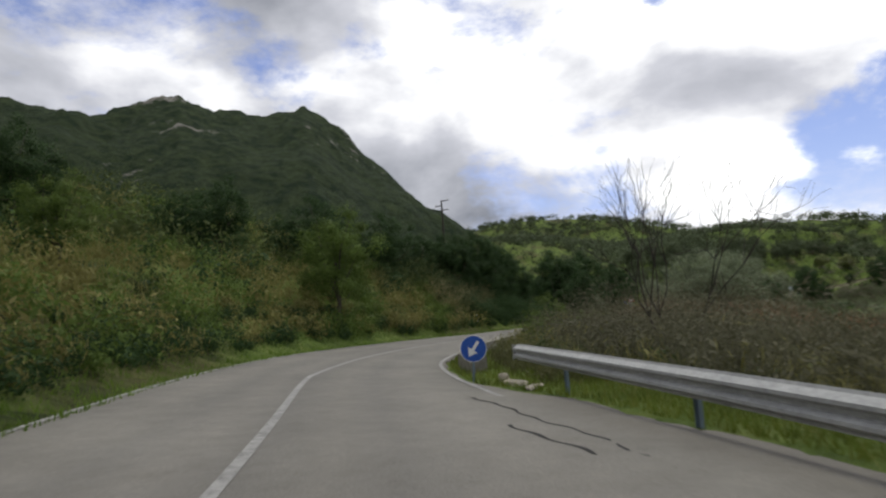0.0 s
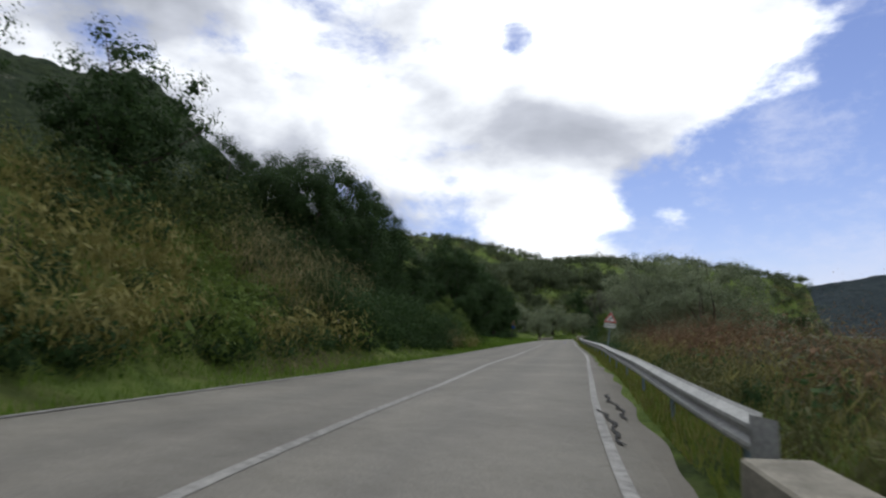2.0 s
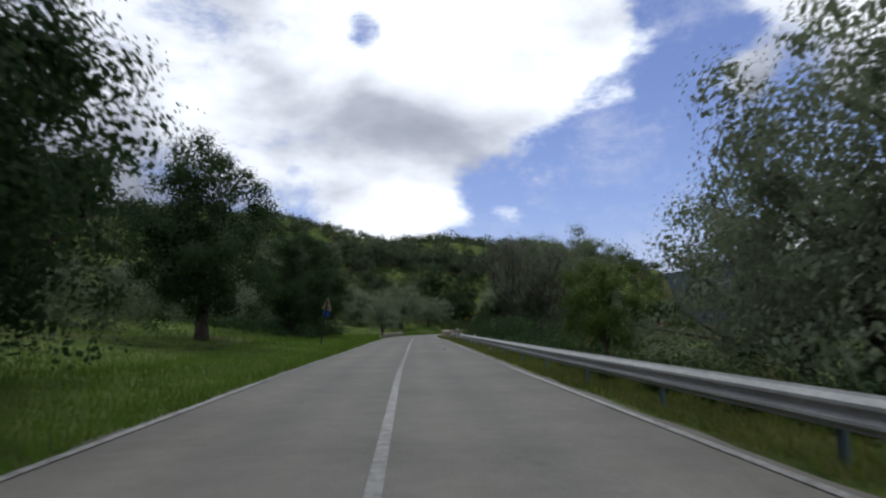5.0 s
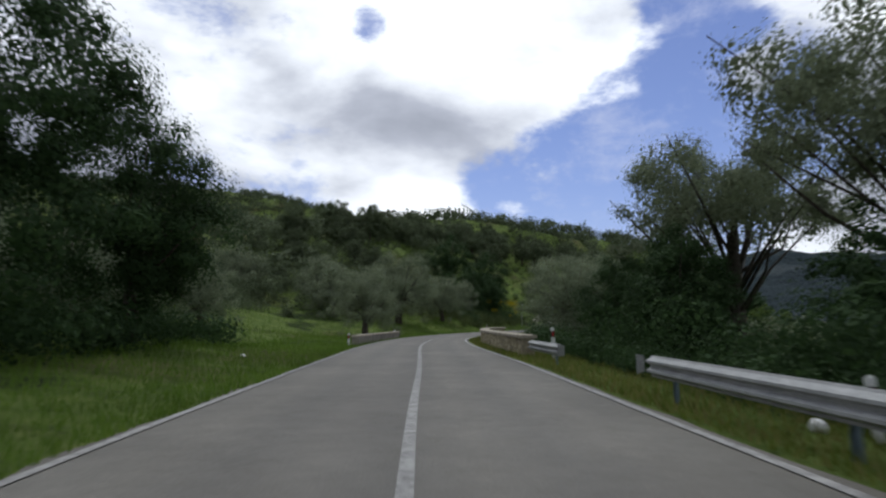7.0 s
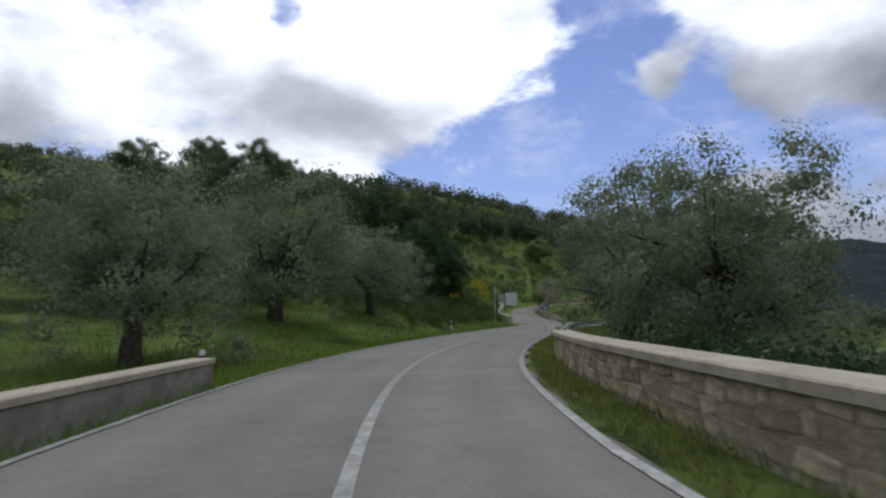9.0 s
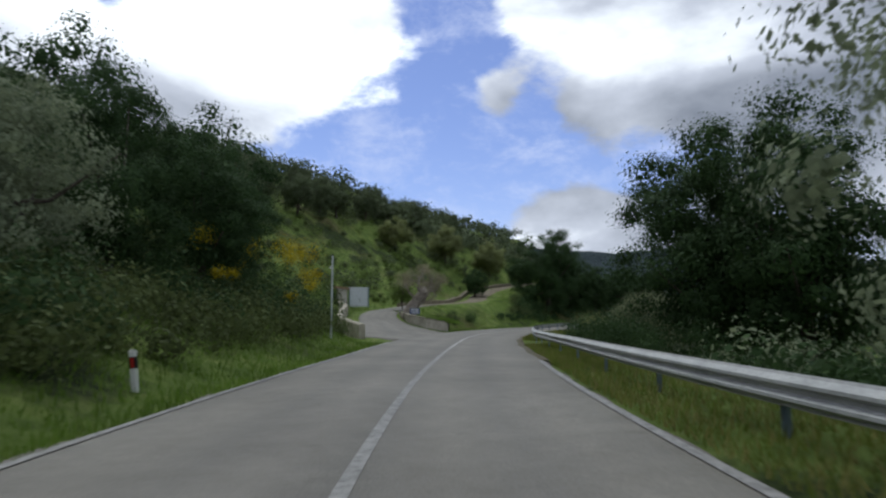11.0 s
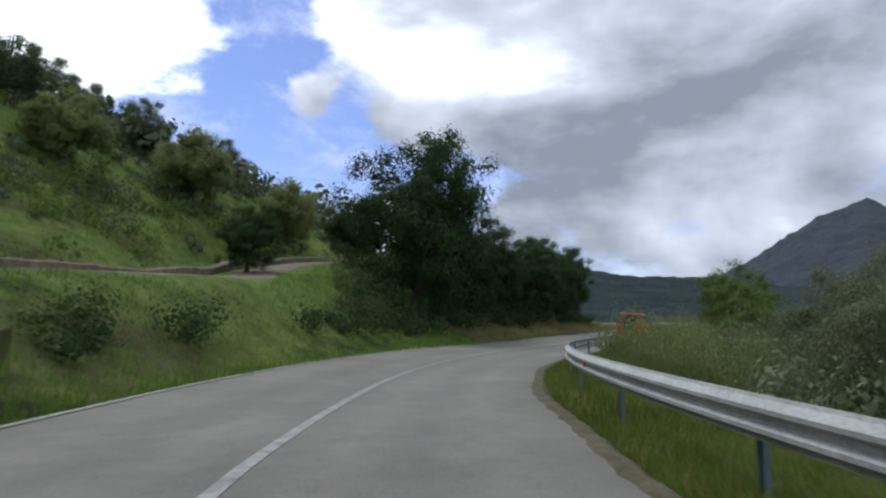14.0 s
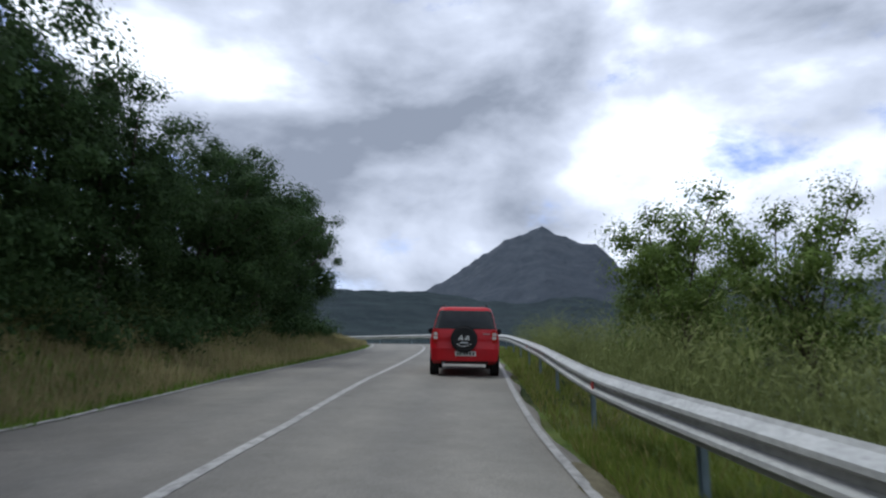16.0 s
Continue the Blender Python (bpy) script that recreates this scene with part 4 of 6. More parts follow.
def scrub(name, label, s0, s1, d0, d1, count, radius, per, leaf, material, narrow=0.4, rise=0.0, squash=0.8, lift=0.5, core=0.6, patch=0.0, gap=None):
    """Countless shrubs over a stretch beside the road, as one piece; patch keeps to one kind of spot, gap leaves a stretch free."""
    s = rng.uniform(s0, s1, count)
    d = d0 + (d1 - d0) * rng.uniform(0, 1, count) ** 1.3
    p = np.array([road_at(a, b) for a, b in zip(s, d)])
    r = radius * rng.uniform(0.5, 1.5, count)
    ns, nd = nearest(p[:, 0], p[:, 1])
    ok = np.abs(nd) > np.where(nd < 0, 3.7, 4.5) + 0.45 * r
    p, r = p[ok], r[ok]
    p[:, 2] = ground_height(p[:, 0], p[:, 1]) + r * lift
    if patch or gap:
        spot = np.sin(p[:, 0] * 0.62 + 1.1) * np.sin(p[:, 1] * 0.55) + 0.5 * np.sin(p[:, 0] * 0.9 + p[:, 1] * 0.7)
        free = np.ones(len(p), bool) if not patch else spot * np.sign(patch) > abs(patch) - 1
        if gap:
            ns, nd = nearest(p[:, 0], p[:, 1])
            free &= ~((ns > gap[0]) & (ns < gap[1]) & (np.abs(nd) < gap[2]))
        p, r = p[free], r[free]
    off_lane = lane(p[:, 0], p[:, 1])[0] > np.where(p[:, 1] < 229, 5.0, 3.7) + 0.6 * r
    p, r = p[off_lane], r[off_lane]
    far = np.abs(nearest(p[:, 0], p[:, 1])[1]) > 12
    quads = np.concatenate([foliage(p[m], r[m], int(per * more), leaf * k, narrow, rise, squash, core) for m, more, k in ((far, 0.7, 1.1), (~far, 2.2, 0.62)) if m.any()])
    return tagged(new(name, quad_mesh(name, quads, material)), label, "shrubs", "", "stuff")


scrub("bank_shrubs", "dense green shrubs covering the roadside cutting", 20, 108, -4.3, -34, 2300, 1.0, 62, 0.18, LEAF_GREEN, patch=1.1, gap=(84, 104, 11))
scrub("bank_scrub", "dry yellowish scrub and grass on the cutting", 20, 112, -4.5, -40, 2500, 0.85, 50, 0.30, LEAF_DRY, 0.18, 0.6, 0.9, patch=-0.6, gap=(84, 102, 11))
scrub("bank_thicket", "dark bushes on the cutting", 20, 130, -7, -48, 520, 1.3, 70, 0.24, LEAF_OAK)
scrub("ivy_thicket", "dark ivy and brambles hanging down the cutting below the trees", 83, 104, -4.4, -10.5, 210, 1.15, 120, 0.15, LEAF_OAK, lift=0.9)
scrub("foot_brambles", "dark brambles at the foot of the cutting", 40, 100, -4.3, -6.3, 250, 0.6, 90, 0.13, LEAF_OAK, lift=0.4)
scrub("bank_plumes", "tall pale plume grass standing out of the cutting", 30, 84, -5.5, -16, 120, 0.6, 34, 0.62, LEAF_DRY, 0.035, 1.3, 1.3, 1.3, core=0)
scrub("plume_tufts", "tall tan plume grass hanging out of the cutting", 80, 90, -5.2, -8.0, 60, 0.7, 40, 0.62, LEAF_STRAW, 0.035, 1.3, 1.3, 1.6, core=0)
scrub("tan_grass", "dry tan grass hanging over the rock face", 100, 109, -4.6, -7.0, 90, 0.6, 60, 0.34, LEAF_STRAW, 0.06, 0.9, 1.2, 0.9, core=0.2)
scrub("fig_bush", "bright green leafy bush at the foot of the cutting", 108.5, 113.5, -5.0, -6.6, 16, 0.85, 110, 0.17, LEAF_GREEN, lift=1.5)
scrub("crest_thicket", "dense evergreen shrubs over the top of the cutting", 72, 114, -8.5, -22, 190, 1.5, 100, 0.17, LEAF_CREST, lift=0.9)
scrub("crest_oaks", "dark round evergreen shrubs along the crest of the cutting", 30, 132, -13, -40, 430, 1.7, 74, 0.22, LEAF_CREST, lift=0.9)
scrub("slope_thicket", "dark green bushes below the road", 100, 235, 6.5, 30, 1150, 1.15, 66, 0.22, LEAF_OAK)
scrub("slope_bushes", "grey-green bushes below the road", 100, 330, 8.0, 45, 1200, 1.1, 60, 0.24, LEAF_OLIVE)
scrub("brown_scrub", "brown leafless scrub below the road", 72, 112, 6.8, 45, 800, 1.1, 70, 0.21, LEAF_BROWN, 0.22, 0.5, core=0.4)
scrub("grey_scrub", "grey-green scrub and dry bushes below the road", 26, 84, 6.8, 45, 900, 1.1, 70, 0.21, LEAF_SCRUB, 0.25, 0.5, core=0.5)
scrub("brown_thicket", "rusty brown leafless thicket beyond the guard rail", 78, 114, 7.0, 18, 380, 1.3, 170, 0.13, LEAF_BROWN, 0.2, 0.5, lift=0.75, core=0.4)
scrub("parapet_weeds", "tangled dry weeds and grass behind the low parapet", 44, 80, 4.75, 8.5, 260, 0.5, 60, 0.26, LEAF_WEED, 0.10, 0.9, 1.0, 0.5, core=0.3)
scrub("twig_thicket", "grey-brown twiggy bushes behind the guard rail", 26, 62, 6.4, 13, 190, 0.95, 150, 0.11, LEAF_SCRUB, 0.22, 0.6, lift=1.0, core=0.4)
scrub("twig_bank", "tall grey twiggy scrub filling the slope beside the bare tree", 46, 61, 8.0, 14, 110, 1.15, 150, 0.12, LEAF_SCRUB, 0.2, 0.6, lift=1.25, core=0.4)
scrub("dry_reeds", "tall dry grass behind the guard rail", 14, 130, 5.4, 13, 520, 0.65, 46, 0.5, LEAF_DRY, 0.045, 1.2, 1.1, 0.5, core=0)
scrub("parapet_bushes", "soft green bushes behind the low parapet", 46, 110, 5.6, 12, 120, 0.75, 110, 0.13, LEAF_OAK, lift=0.4)
scrub("meadow_bushes", "low green bushes on the slope by the junction", 226, 330, -6.0, -40, 900, 0.7, 90, 0.14, LEAF_CREST)
scrub("hill_bushes", "dark bushes on the hillside", 110, 330, -16, -70, 1300, 1.1, 110, 0.19, LEAF_HILL)
scrub("thicket_by_bend", "grey-green thicket below the guard rail", 254, 330, 8.5, 26, 700, 1.1, 120, 0.145, LEAF_FEATHER, 0.3, 0.3, lift=1.1)
scrub("tall_weeds", "tall pale green weeds and reeds behind the guard rail", 281, 330, 4.9, 11, 620, 0.7, 90, 0.28, LEAF_REED, 0.10, 0.9, 1.2, 0.9, core=0)
scrub("thorn_thicket", "dark thorny bushes filling the slope behind the rail", 144, 176, 5.9, 11, 150, 1.15, 100, 0.15, LEAF_OAK, lift=0.9)
scrub("rail_bushes", "dark bushes crowding behind the guard rail", 240, 253, 5.8, 9.5, 60, 0.9, 120, 0.13, LEAF_OAK, lift=0.9)
scrub("junction_bushes", "round dark bushes on the slope above the lane", 232, 315, -37, -56, 320, 1.6, 240, 0.16, LEAF_HILL)
scrub("green_bushes", "fresh green bushes on the slope above the lane", 226, 300, -12, -42, 420, 1.0, 150, 0.15, LEAF_GREEN)
scrub("rail_weeds", "dark weeds and brambles behind the guard rail", 98, 173, 4.7, 7.5, 330, 0.55, 70, 0.14, LEAF_OAK)
scrub("reed_tops", "tall pale reeds standing above the weeds", 284, 330, 6.0, 10, 60, 0.5, 60, 0.34, LEAF_REED, 0.06, 1.3, 1.6, 2.6, core=0)
scrub("undergrowth", "dark undergrowth below the olive trees", 158, 180, -7.5, -16, 130, 1.0, 70, 0.2, LEAF_OAK)
scrub("terrace_bushes", "mixed green bushes on the slope below the terrace track", 274, 298, -5.6, -13, 95, 0.85, 90, 0.15, LEAF_CREST, lift=0.6)
scrub("broad_bush", "broad-leaved green bush behind the parapet", 59.5, 63, 6.0, 6.9, 7, 0.75, 120, 0.17, LEAF_GREEN, lift=1.3)
scrub("oak_undergrowth", "dark undergrowth filling the foot of the oaks", 292, 324, -5.4, -11.5, 130, 1.1, 90, 0.17, LEAF_OAK, lift=1.1)
scrub("bank_brambles", "leafy brambles at the foot of the trees", 276, 330, -5.0, -14, 420, 0.8, 80, 0.17, LEAF_OAK)
scrub("yellow_broom", "yellow flowering broom on the cutting", 240, 247, -5.4, -8.5, 16, 0.6, 150, 0.09, LEAF_YELLOW, lift=3.6)
scrub("cutting_bushes", "mixed bushes on the cutting before the junction", 224, 253, -4.9, -24, 560, 0.9, 60, 0.18, LEAF_CREST)
scrub("cutting_thicket", "dark shrubs on the cutting before the junction", 228, 251, -5.6, -20, 150, 1.1, 80, 0.17, LEAF_OAK, lift=0.7)


def wood(name, label, x, y, low, high, each, material, leaf=0.34):
    """Round, uneven crowns set over the hills, as one piece."""
    keep = np.sin(x * 0.071 + 1.3) * np.sin(y * 0.063) + 0.45 * np.sin(x * 0.19 + y * 0.13) > rng.uniform(-0.9, 0.2, len(x)) - 0.3
    x, y = x[keep], y[keep]
    r = rng.uniform(low, high, len(x))
    c = np.stack([x, y, ground_height(x, y) + r * 0.55], 1)
    lobe = np.repeat(c, 3, axis=0) + rng.normal(size=(len(c) * 3, 3)) * np.repeat(r, 3)[:, None] * np.array([0.42, 0.42, 0.25])
    heart = np.repeat(np.repeat(c, 3, axis=0), each, axis=0) - np.array([0, 0, 0.8])
    p, out = clump_points(lobe, np.repeat(r, 3) * 0.68, each, 0.8)
    size = np.repeat(np.repeat(r, 3), each) * leaf
    quads = leaf_quads(p, size, 0.7, 0.0, out + unit(p - heart), 0.45)
    return tagged(new(name, quad_mesh(name, quads, material)), label, "woods", "", "stuff")


def far_woods():
    n = 9500
    x, y = rng.uniform(-280, 120, n), rng.uniform(90, 470, n)
    s, d = nearest(x, y)
    x, y = x[d < -34], y[d < -34]
    wood("far_woods", "olive and oak woods on the hillsides", x, y, 1.6, 3.3, 22, FAR_WOOD, 0.25)
    spots = [road_at(a, b) for a, b in zip(rng.uniform(160, 264, 430), rng.uniform(-62, -20, 430))]
    wood("orchard", "round dark grey-green olive trees covering the slope", np.array([q.x for q in spots]), np.array([q.y for q in spots]), 1.7, 2.9, 170, LEAF_HILL, 0.095)
    x, y = rng.uniform(-20, 340, 2600), rng.uniform(-60, 420, 2600)
    s, d = nearest(x, y)
    x, y = x[d > 42], y[d > 42]
    wood("valley_woods", "distant woods in the valley below the road", x, y, 1.6, 3.2, 10, FAR_WOOD)
    x, y = rng.uniform(-160, 110, 2600), rng.uniform(272, 400, 2600)
    s, d = nearest(x, y)
    x, y = x[d < -26], y[d < -26]
    wood("ridge_woods", "dark woods along the ridge behind the junction", x, y, 1.7, 3.4, 26, FAR_WOOD, 0.23)


far_woods()


def grass(name, label, s0, s1, d0, d1, count, size, material=GRASS):
    s = rng.uniform(s0, s1, count)
    inner = half_right(s) + 0.12 + np.array([apron(a) for a in s]) if d0 == 0 else np.full(count, d0)
    d = inner + (d1 - inner) * rng.uniform(0, 1, count) ** 1.2
    p = np.array([road_at(a, b) for a, b in zip(s, d)])
    p = p[lane(p[:, 0], p[:, 1])[0] > np.where(p[:, 1] < 229, 5.4, 2.4)]
    count = len(p)
    p[:, 2] = ground_height(p[:, 0], p[:, 1]) - 0.02
    h = size * rng.uniform(0.4, 1.4, count)
    a = rng.uniform(0, 6.283, count)
    w = np.stack([np.cos(a), np.sin(a), np.zeros(count)], 1) * (0.014 + 0.08 * h)[:, None] * 0.5
    tip = p + np.stack([rng.normal(size=count) * 0.3 * h, rng.normal(size=count) * 0.3 * h, h], 1)
    ob = new(name, quad_mesh(name, np.stack([p - w, p + w, tip], 1), material, 3))
    return tagged(ob, label, "grass", "", "stuff")


grass("verge_grass", "short green grass on the verge beside the rail", 20, 330, 0, 6.5, 110000, 0.14, LEAF_VERGE)
grass("bend_grass", "short tufted grass on the verge of the bend", 236, 302, 0, 5.4, 70000, 0.10, LEAF_VERGE)
grass("verge_straw", "dry straw and weeds along the edge of the asphalt", 70, 330, 0, 5.2, 26000, 0.16, LEAF_DRY)
grass("bank_grass", "green grass at the foot of the bank", 15, 330, -3.15, -8.5, 150000, 0.17)
grass("dry_grass", "dry straw-coloured grass at the foot of the trees", 299, 335, -3.5, -7.5, 30000, 0.28, LEAF_STRAW)
grass("meadow_grass", "long meadow grass on the slope", 100, 330, -7, -30, 60000, 0.30)


# ---------------------------------------------------------------- distant mountains
def rock_material(name, dark, light, rock, amount, size=1.0):
    m = Mat(name, 0.95, 0.0, 0.1)
    base = m.ramp(m.noise(0.09 / size, 9.0, 0.75), [(0.40, dark), (0.7, light)])
    bare = m.ramp(m.noise(0.016 / size, 9.0, 0.75), [(amount, (0, 0, 0)), (amount + 0.05, (1, 1, 1))])
    m.colour(m.mix(bare, base, rock))
    m.bump(m.noise(0.08 / size, 8.0, 0.7), 1.0, 8.0 * size)
    return m.m


def far_ridge(name, label, eye, crest, dist, depth, rough, material, steps=260):
    """A mountain ridge round an eye: crest gives bearing and height in degrees."""
    az = np.array([c[0] for c in crest], float)
    el = np.array([c[1] for c in crest], float)
    order = np.argsort(az)
    bearings = np.linspace(az.min(), az.max(), steps)
    heights = np.interp(bearings, az[order], el[order])
    rows = 34
    verts, faces = [], []
    for i, (a, e) in enumerate(zip(bearings, heights)):
        for k in range(rows):
            u = k / (rows - 1)
            r = dist - depth + u * depth * 1.5
            top = dist * math.tan(radians(e)) + 1.2
            rise = min(1.0, (u / 0.6667)) ** 0.85 if u <= 0.6667 else 1.0 - (u - 0.6667) * 1.2
            x, y = eye[0] - math.sin(radians(a)) * r, eye[1] + math.cos(radians(a)) * r
            bump = noise.fractal(Vector((x, y, 0)) * (5.0 / depth), 0.8, 2.1, 6)
            z = -12 + (top + 12) * rise + rough * bump * min(1.0, rise * 1.3)
            verts.append((x, y, z))
    for i in range(steps - 1):
        for k in range(rows - 1):
            q = i * rows + k
            faces.append((q, q + 1, q + rows + 1, q + rows))
    ob = mesh_object(name, verts, faces, material, smooth=True)
    return tagged(ob, label, "mountain", "", "structure")


HILL_GREEN = rock_material("wooded_mountain", (0.016, 0.030, 0.014), (0.062, 0.082, 0.034), (0.27, 0.25, 0.22), 0.605, 0.7)
# distance haze is painted into these two: bluish base colours, no volume
HILL_HAZE_BLUE = rock_material("haze_tinted_mountain", (0.054, 0.066, 0.084), (0.090, 0.104, 0.124), (0.16, 0.17, 0.19), 0.60, 3.5)
HILL_HAZE_WOOD = rock_material("haze_tinted_wooded_hill", (0.026, 0.040, 0.046), (0.050, 0.068, 0.072), (0.075, 0.092, 0.094), 0.60, 3.5)
far_ridge("mountain", "wooded mountain with pale bare rock faces", (0, 0), [(75, 17), (63, 18.6), (55, 18.6), (50.6, 20.0), (47.8, 18.9), (42.9, 18.8), (39.9, 19.3), (36.9, 17.4), (32.9, 14.0), (29.3, 10.6), (23, 6), (16, 2)],
          420, 240, 9.0, HILL_GREEN)
far_ridge("peak", "dark pointed mountain across the valley, tinted a hazy blue-grey", (18, 235), [(-40, 0.8), (-50, 1.6), (-57, 2.4), (-60.3, 2.9), (-65.0, 4.9), (-70.7, 8.0), (-73.9, 9.5), (-76.7, 8.3), (-78.6, 7.4), (-81, 4.8), (-88, 3.2), (-100, 3.6), (-115, 3.0)],
          1500, 700, 22.0, HILL_HAZE_BLUE)
far_ridge("far_hill", "long wooded hill across the valley, tinted a hazy blue-green", (-19, 80), [(-8, 2.0), (-16, 3.8), (-21, 4.3), (-27, 5.6), (-33, 5.0), (-40, 4.8), (-50, 3.6), (-62, 2.4), (-75, 2.2)],
          900, 420, 8.0, HILL_HAZE_WOOD)


# ---------------------------------------------------------------- junction
def lane_surface():
    verts, faces = [], []
    paved = LANE[:64]
    for i, (x, y) in enumerate(paved):
        t = LANE[min(i + 1, len(LANE) - 1)] - LANE[max(i - 1, 0)]
        t = t / np.linalg.norm(t)
        far = float(np.interp(i, (0, 4, 12, 18, 26, 34), (1.0, 3.0, 4.2, 3.4, 2.8, 1.8)))
        near = float(np.interp(i, (0, 20, 30, 33, 38), (5.4, 5.4, 4.6, 2.4, 1.5)))
        for k, w in enumerate(np.linspace(-far, near, 25)):
            px, py = x + t[1] * w, y - t[0] * w
            s, d = nearest(px, py)
            z = float(lane_level(s, d, LANE_Z[i])[0]) + (0.03 if d[0] < -3.12 else -0.04 if d[0] < -1.5 else -0.8) - (0.22 if k in (0, 24) or i == 0 else 0.0)
            verts.append((px, py, z))
    for i in range(len(paved) - 1):
        for k in range(24):
            q = i * 25 + k
            faces.append((q, q + 1, q + 26, q + 25))
    ob = mesh_object("side_road", verts, faces, ASPHALT)
    ob.data.attributes.new("across", "FLOAT", "POINT").data.foreach_set("value", np.tile(np.linspace(0, 1, 25).astype(np.float32), len(paved)))
    tagged(ob, "narrow grey asphalt lane climbing from the junction", "road", "", "structure")


lane_surface()


def path_wall(name, label, pts, thick, material, low=-0.5):
    """A wall along a bent line of (x, y, foot, top)."""
    fine = []
    for (a, c) in zip(pts, pts[1:]):
        n = max(2, int(math.hypot(c[0] - a[0], c[1] - a[1]) / 0.35))
        fine += [tuple(a[k] + (c[k] - a[k]) * j / n for k in range(4)) for j in range(n)]
    fine.append(pts[-1])
    verts, faces = [], []
    for i, (x, y, foot, top) in enumerate(fine):
        a, c = fine[max(i - 1, 0)], fine[min(i + 1, len(fine) - 1)]
        t = Vector((c[0] - a[0], c[1] - a[1])).normalized()
        w = 0.012 * math.sin(i * 1.7) + 0.008 * math.sin(i * 0.6)
        for off, z in ((0, foot + low), (0, top - 0.06 + w), (0.06, top + w), (thick - 0.06, top + w), (thick, top - 0.06 + w), (thick, foot + low)):
            verts.append((x - t.y * off, y + t.x * off, z))
    for i in range(len(fine) - 1):
        for k in range(5):
            q = i * 6 + k
            faces.append((q, q + 1, q + 7, q + 6))
    faces.append((5, 4, 3, 2, 1, 0))
    faces.append(tuple((len(fine) - 1) * 6 + k for k in range(6)))
    return tagged(mesh_object(name, verts, faces, material), label, "wall")


PALE_WALL = speckle("pale_wall", (0.27, 0.245, 0.19), (0.47, 0.43, 0.35), 2.0, 0.92, 0.6, 20.0)
path_wall("retaining_wall", "pale concrete retaining wall beside the lane", [(-4.9, 216.2, 0.0, 0.95), (-4.8, 219.2, 0.1, 1.15), (-4.3, 224.5, 0.4, 1.45), (-2.9, 230.5, 1.0, 1.95), (-1.2, 236.0, 1.6, 2.5), (-1.0, 239.6, 1.9, 2.9)], 0.35, PALE_WALL)
path_wall("planter_wall", "low curved concrete wall round the old olive", [(5.7, 230.2, 0.35, 0.85), (5.0, 229.5, 0.3, 0.98), (3.4, 229.1, 0.4, 1.25), (2.3, 230.3, 0.8, 1.55), (2.5, 233.2, 1.2, 1.8)], -0.3, PALE_WALL)
VERGE_EARTH = speckle("mossy_earth", (0.062, 0.056, 0.030), (0.125, 0.108, 0.066), 3.0, 0.95, 0.6, 24.0)
EARTH = speckle("pale_earth", (0.11, 0.092, 0.06), (0.23, 0.195, 0.14), 3.0, 0.95, 0.6, 24.0)


def dirt_edge():
    """Earth washed over the broken edge of the asphalt."""
    def across(s):
        a = 0.05 * math.sin(s * 0.9) + 0.02 * math.sin(s * 5.9 + 1) + 0.015 * math.sin(s * 13.3)
        return [(half_right(s) + 0.0 + a, 0.012), (half_right(s) + 0.10 + 0.5 * a, 0.03), (half_right(s) + 0.22 + a, 0.02), (half_right(s) + 0.42 + a, -0.1)]
    ribbon("dirt_edge", 238, 300, across, VERGE_EARTH, 0.12, label="brown earth washed over the edge of the asphalt", category="earth")


dirt_edge()


def terrace():
    """The earth track that runs on past the gate, with the low cut bank behind it."""
    verts, faces, bank = [], [], []
    for i in range(60, len(LANE) - 1):
        (x, y), t = LANE[i], LANE[i + 1] - LANE[i - 1]
        t = t / np.linalg.norm(t)
        for w in np.linspace(-1.5, 1.5, 7):
            px, py = x + t[1] * w, y - t[0] * w
            verts.append((px, py, drop_on(px, py) + (0.06 if abs(w) < 1.4 else -0.1)))
        if i % 6 == 0:
            px, py = x - t[1] * 1.9, y + t[0] * 1.9
            bank.append((px, py, LANE_Z[i] - 0.2, LANE_Z[i] + 0.42 + 0.1 * math.sin(i * 0.7)))
    for k in range(len(verts) // 7 - 1):
        for m in range(6):
            q = k * 7 + m
            faces.append((q, q + 1, q + 8, q + 7))
    tagged(mesh_object("dirt_track", verts, faces, EARTH), "pale earth track running along the terrace", "track", "", "structure")
    path_wall("terrace_wall", "low weathered earth and stone bank behind the terrace track", bank, 0.5, EARTH)


terrace()


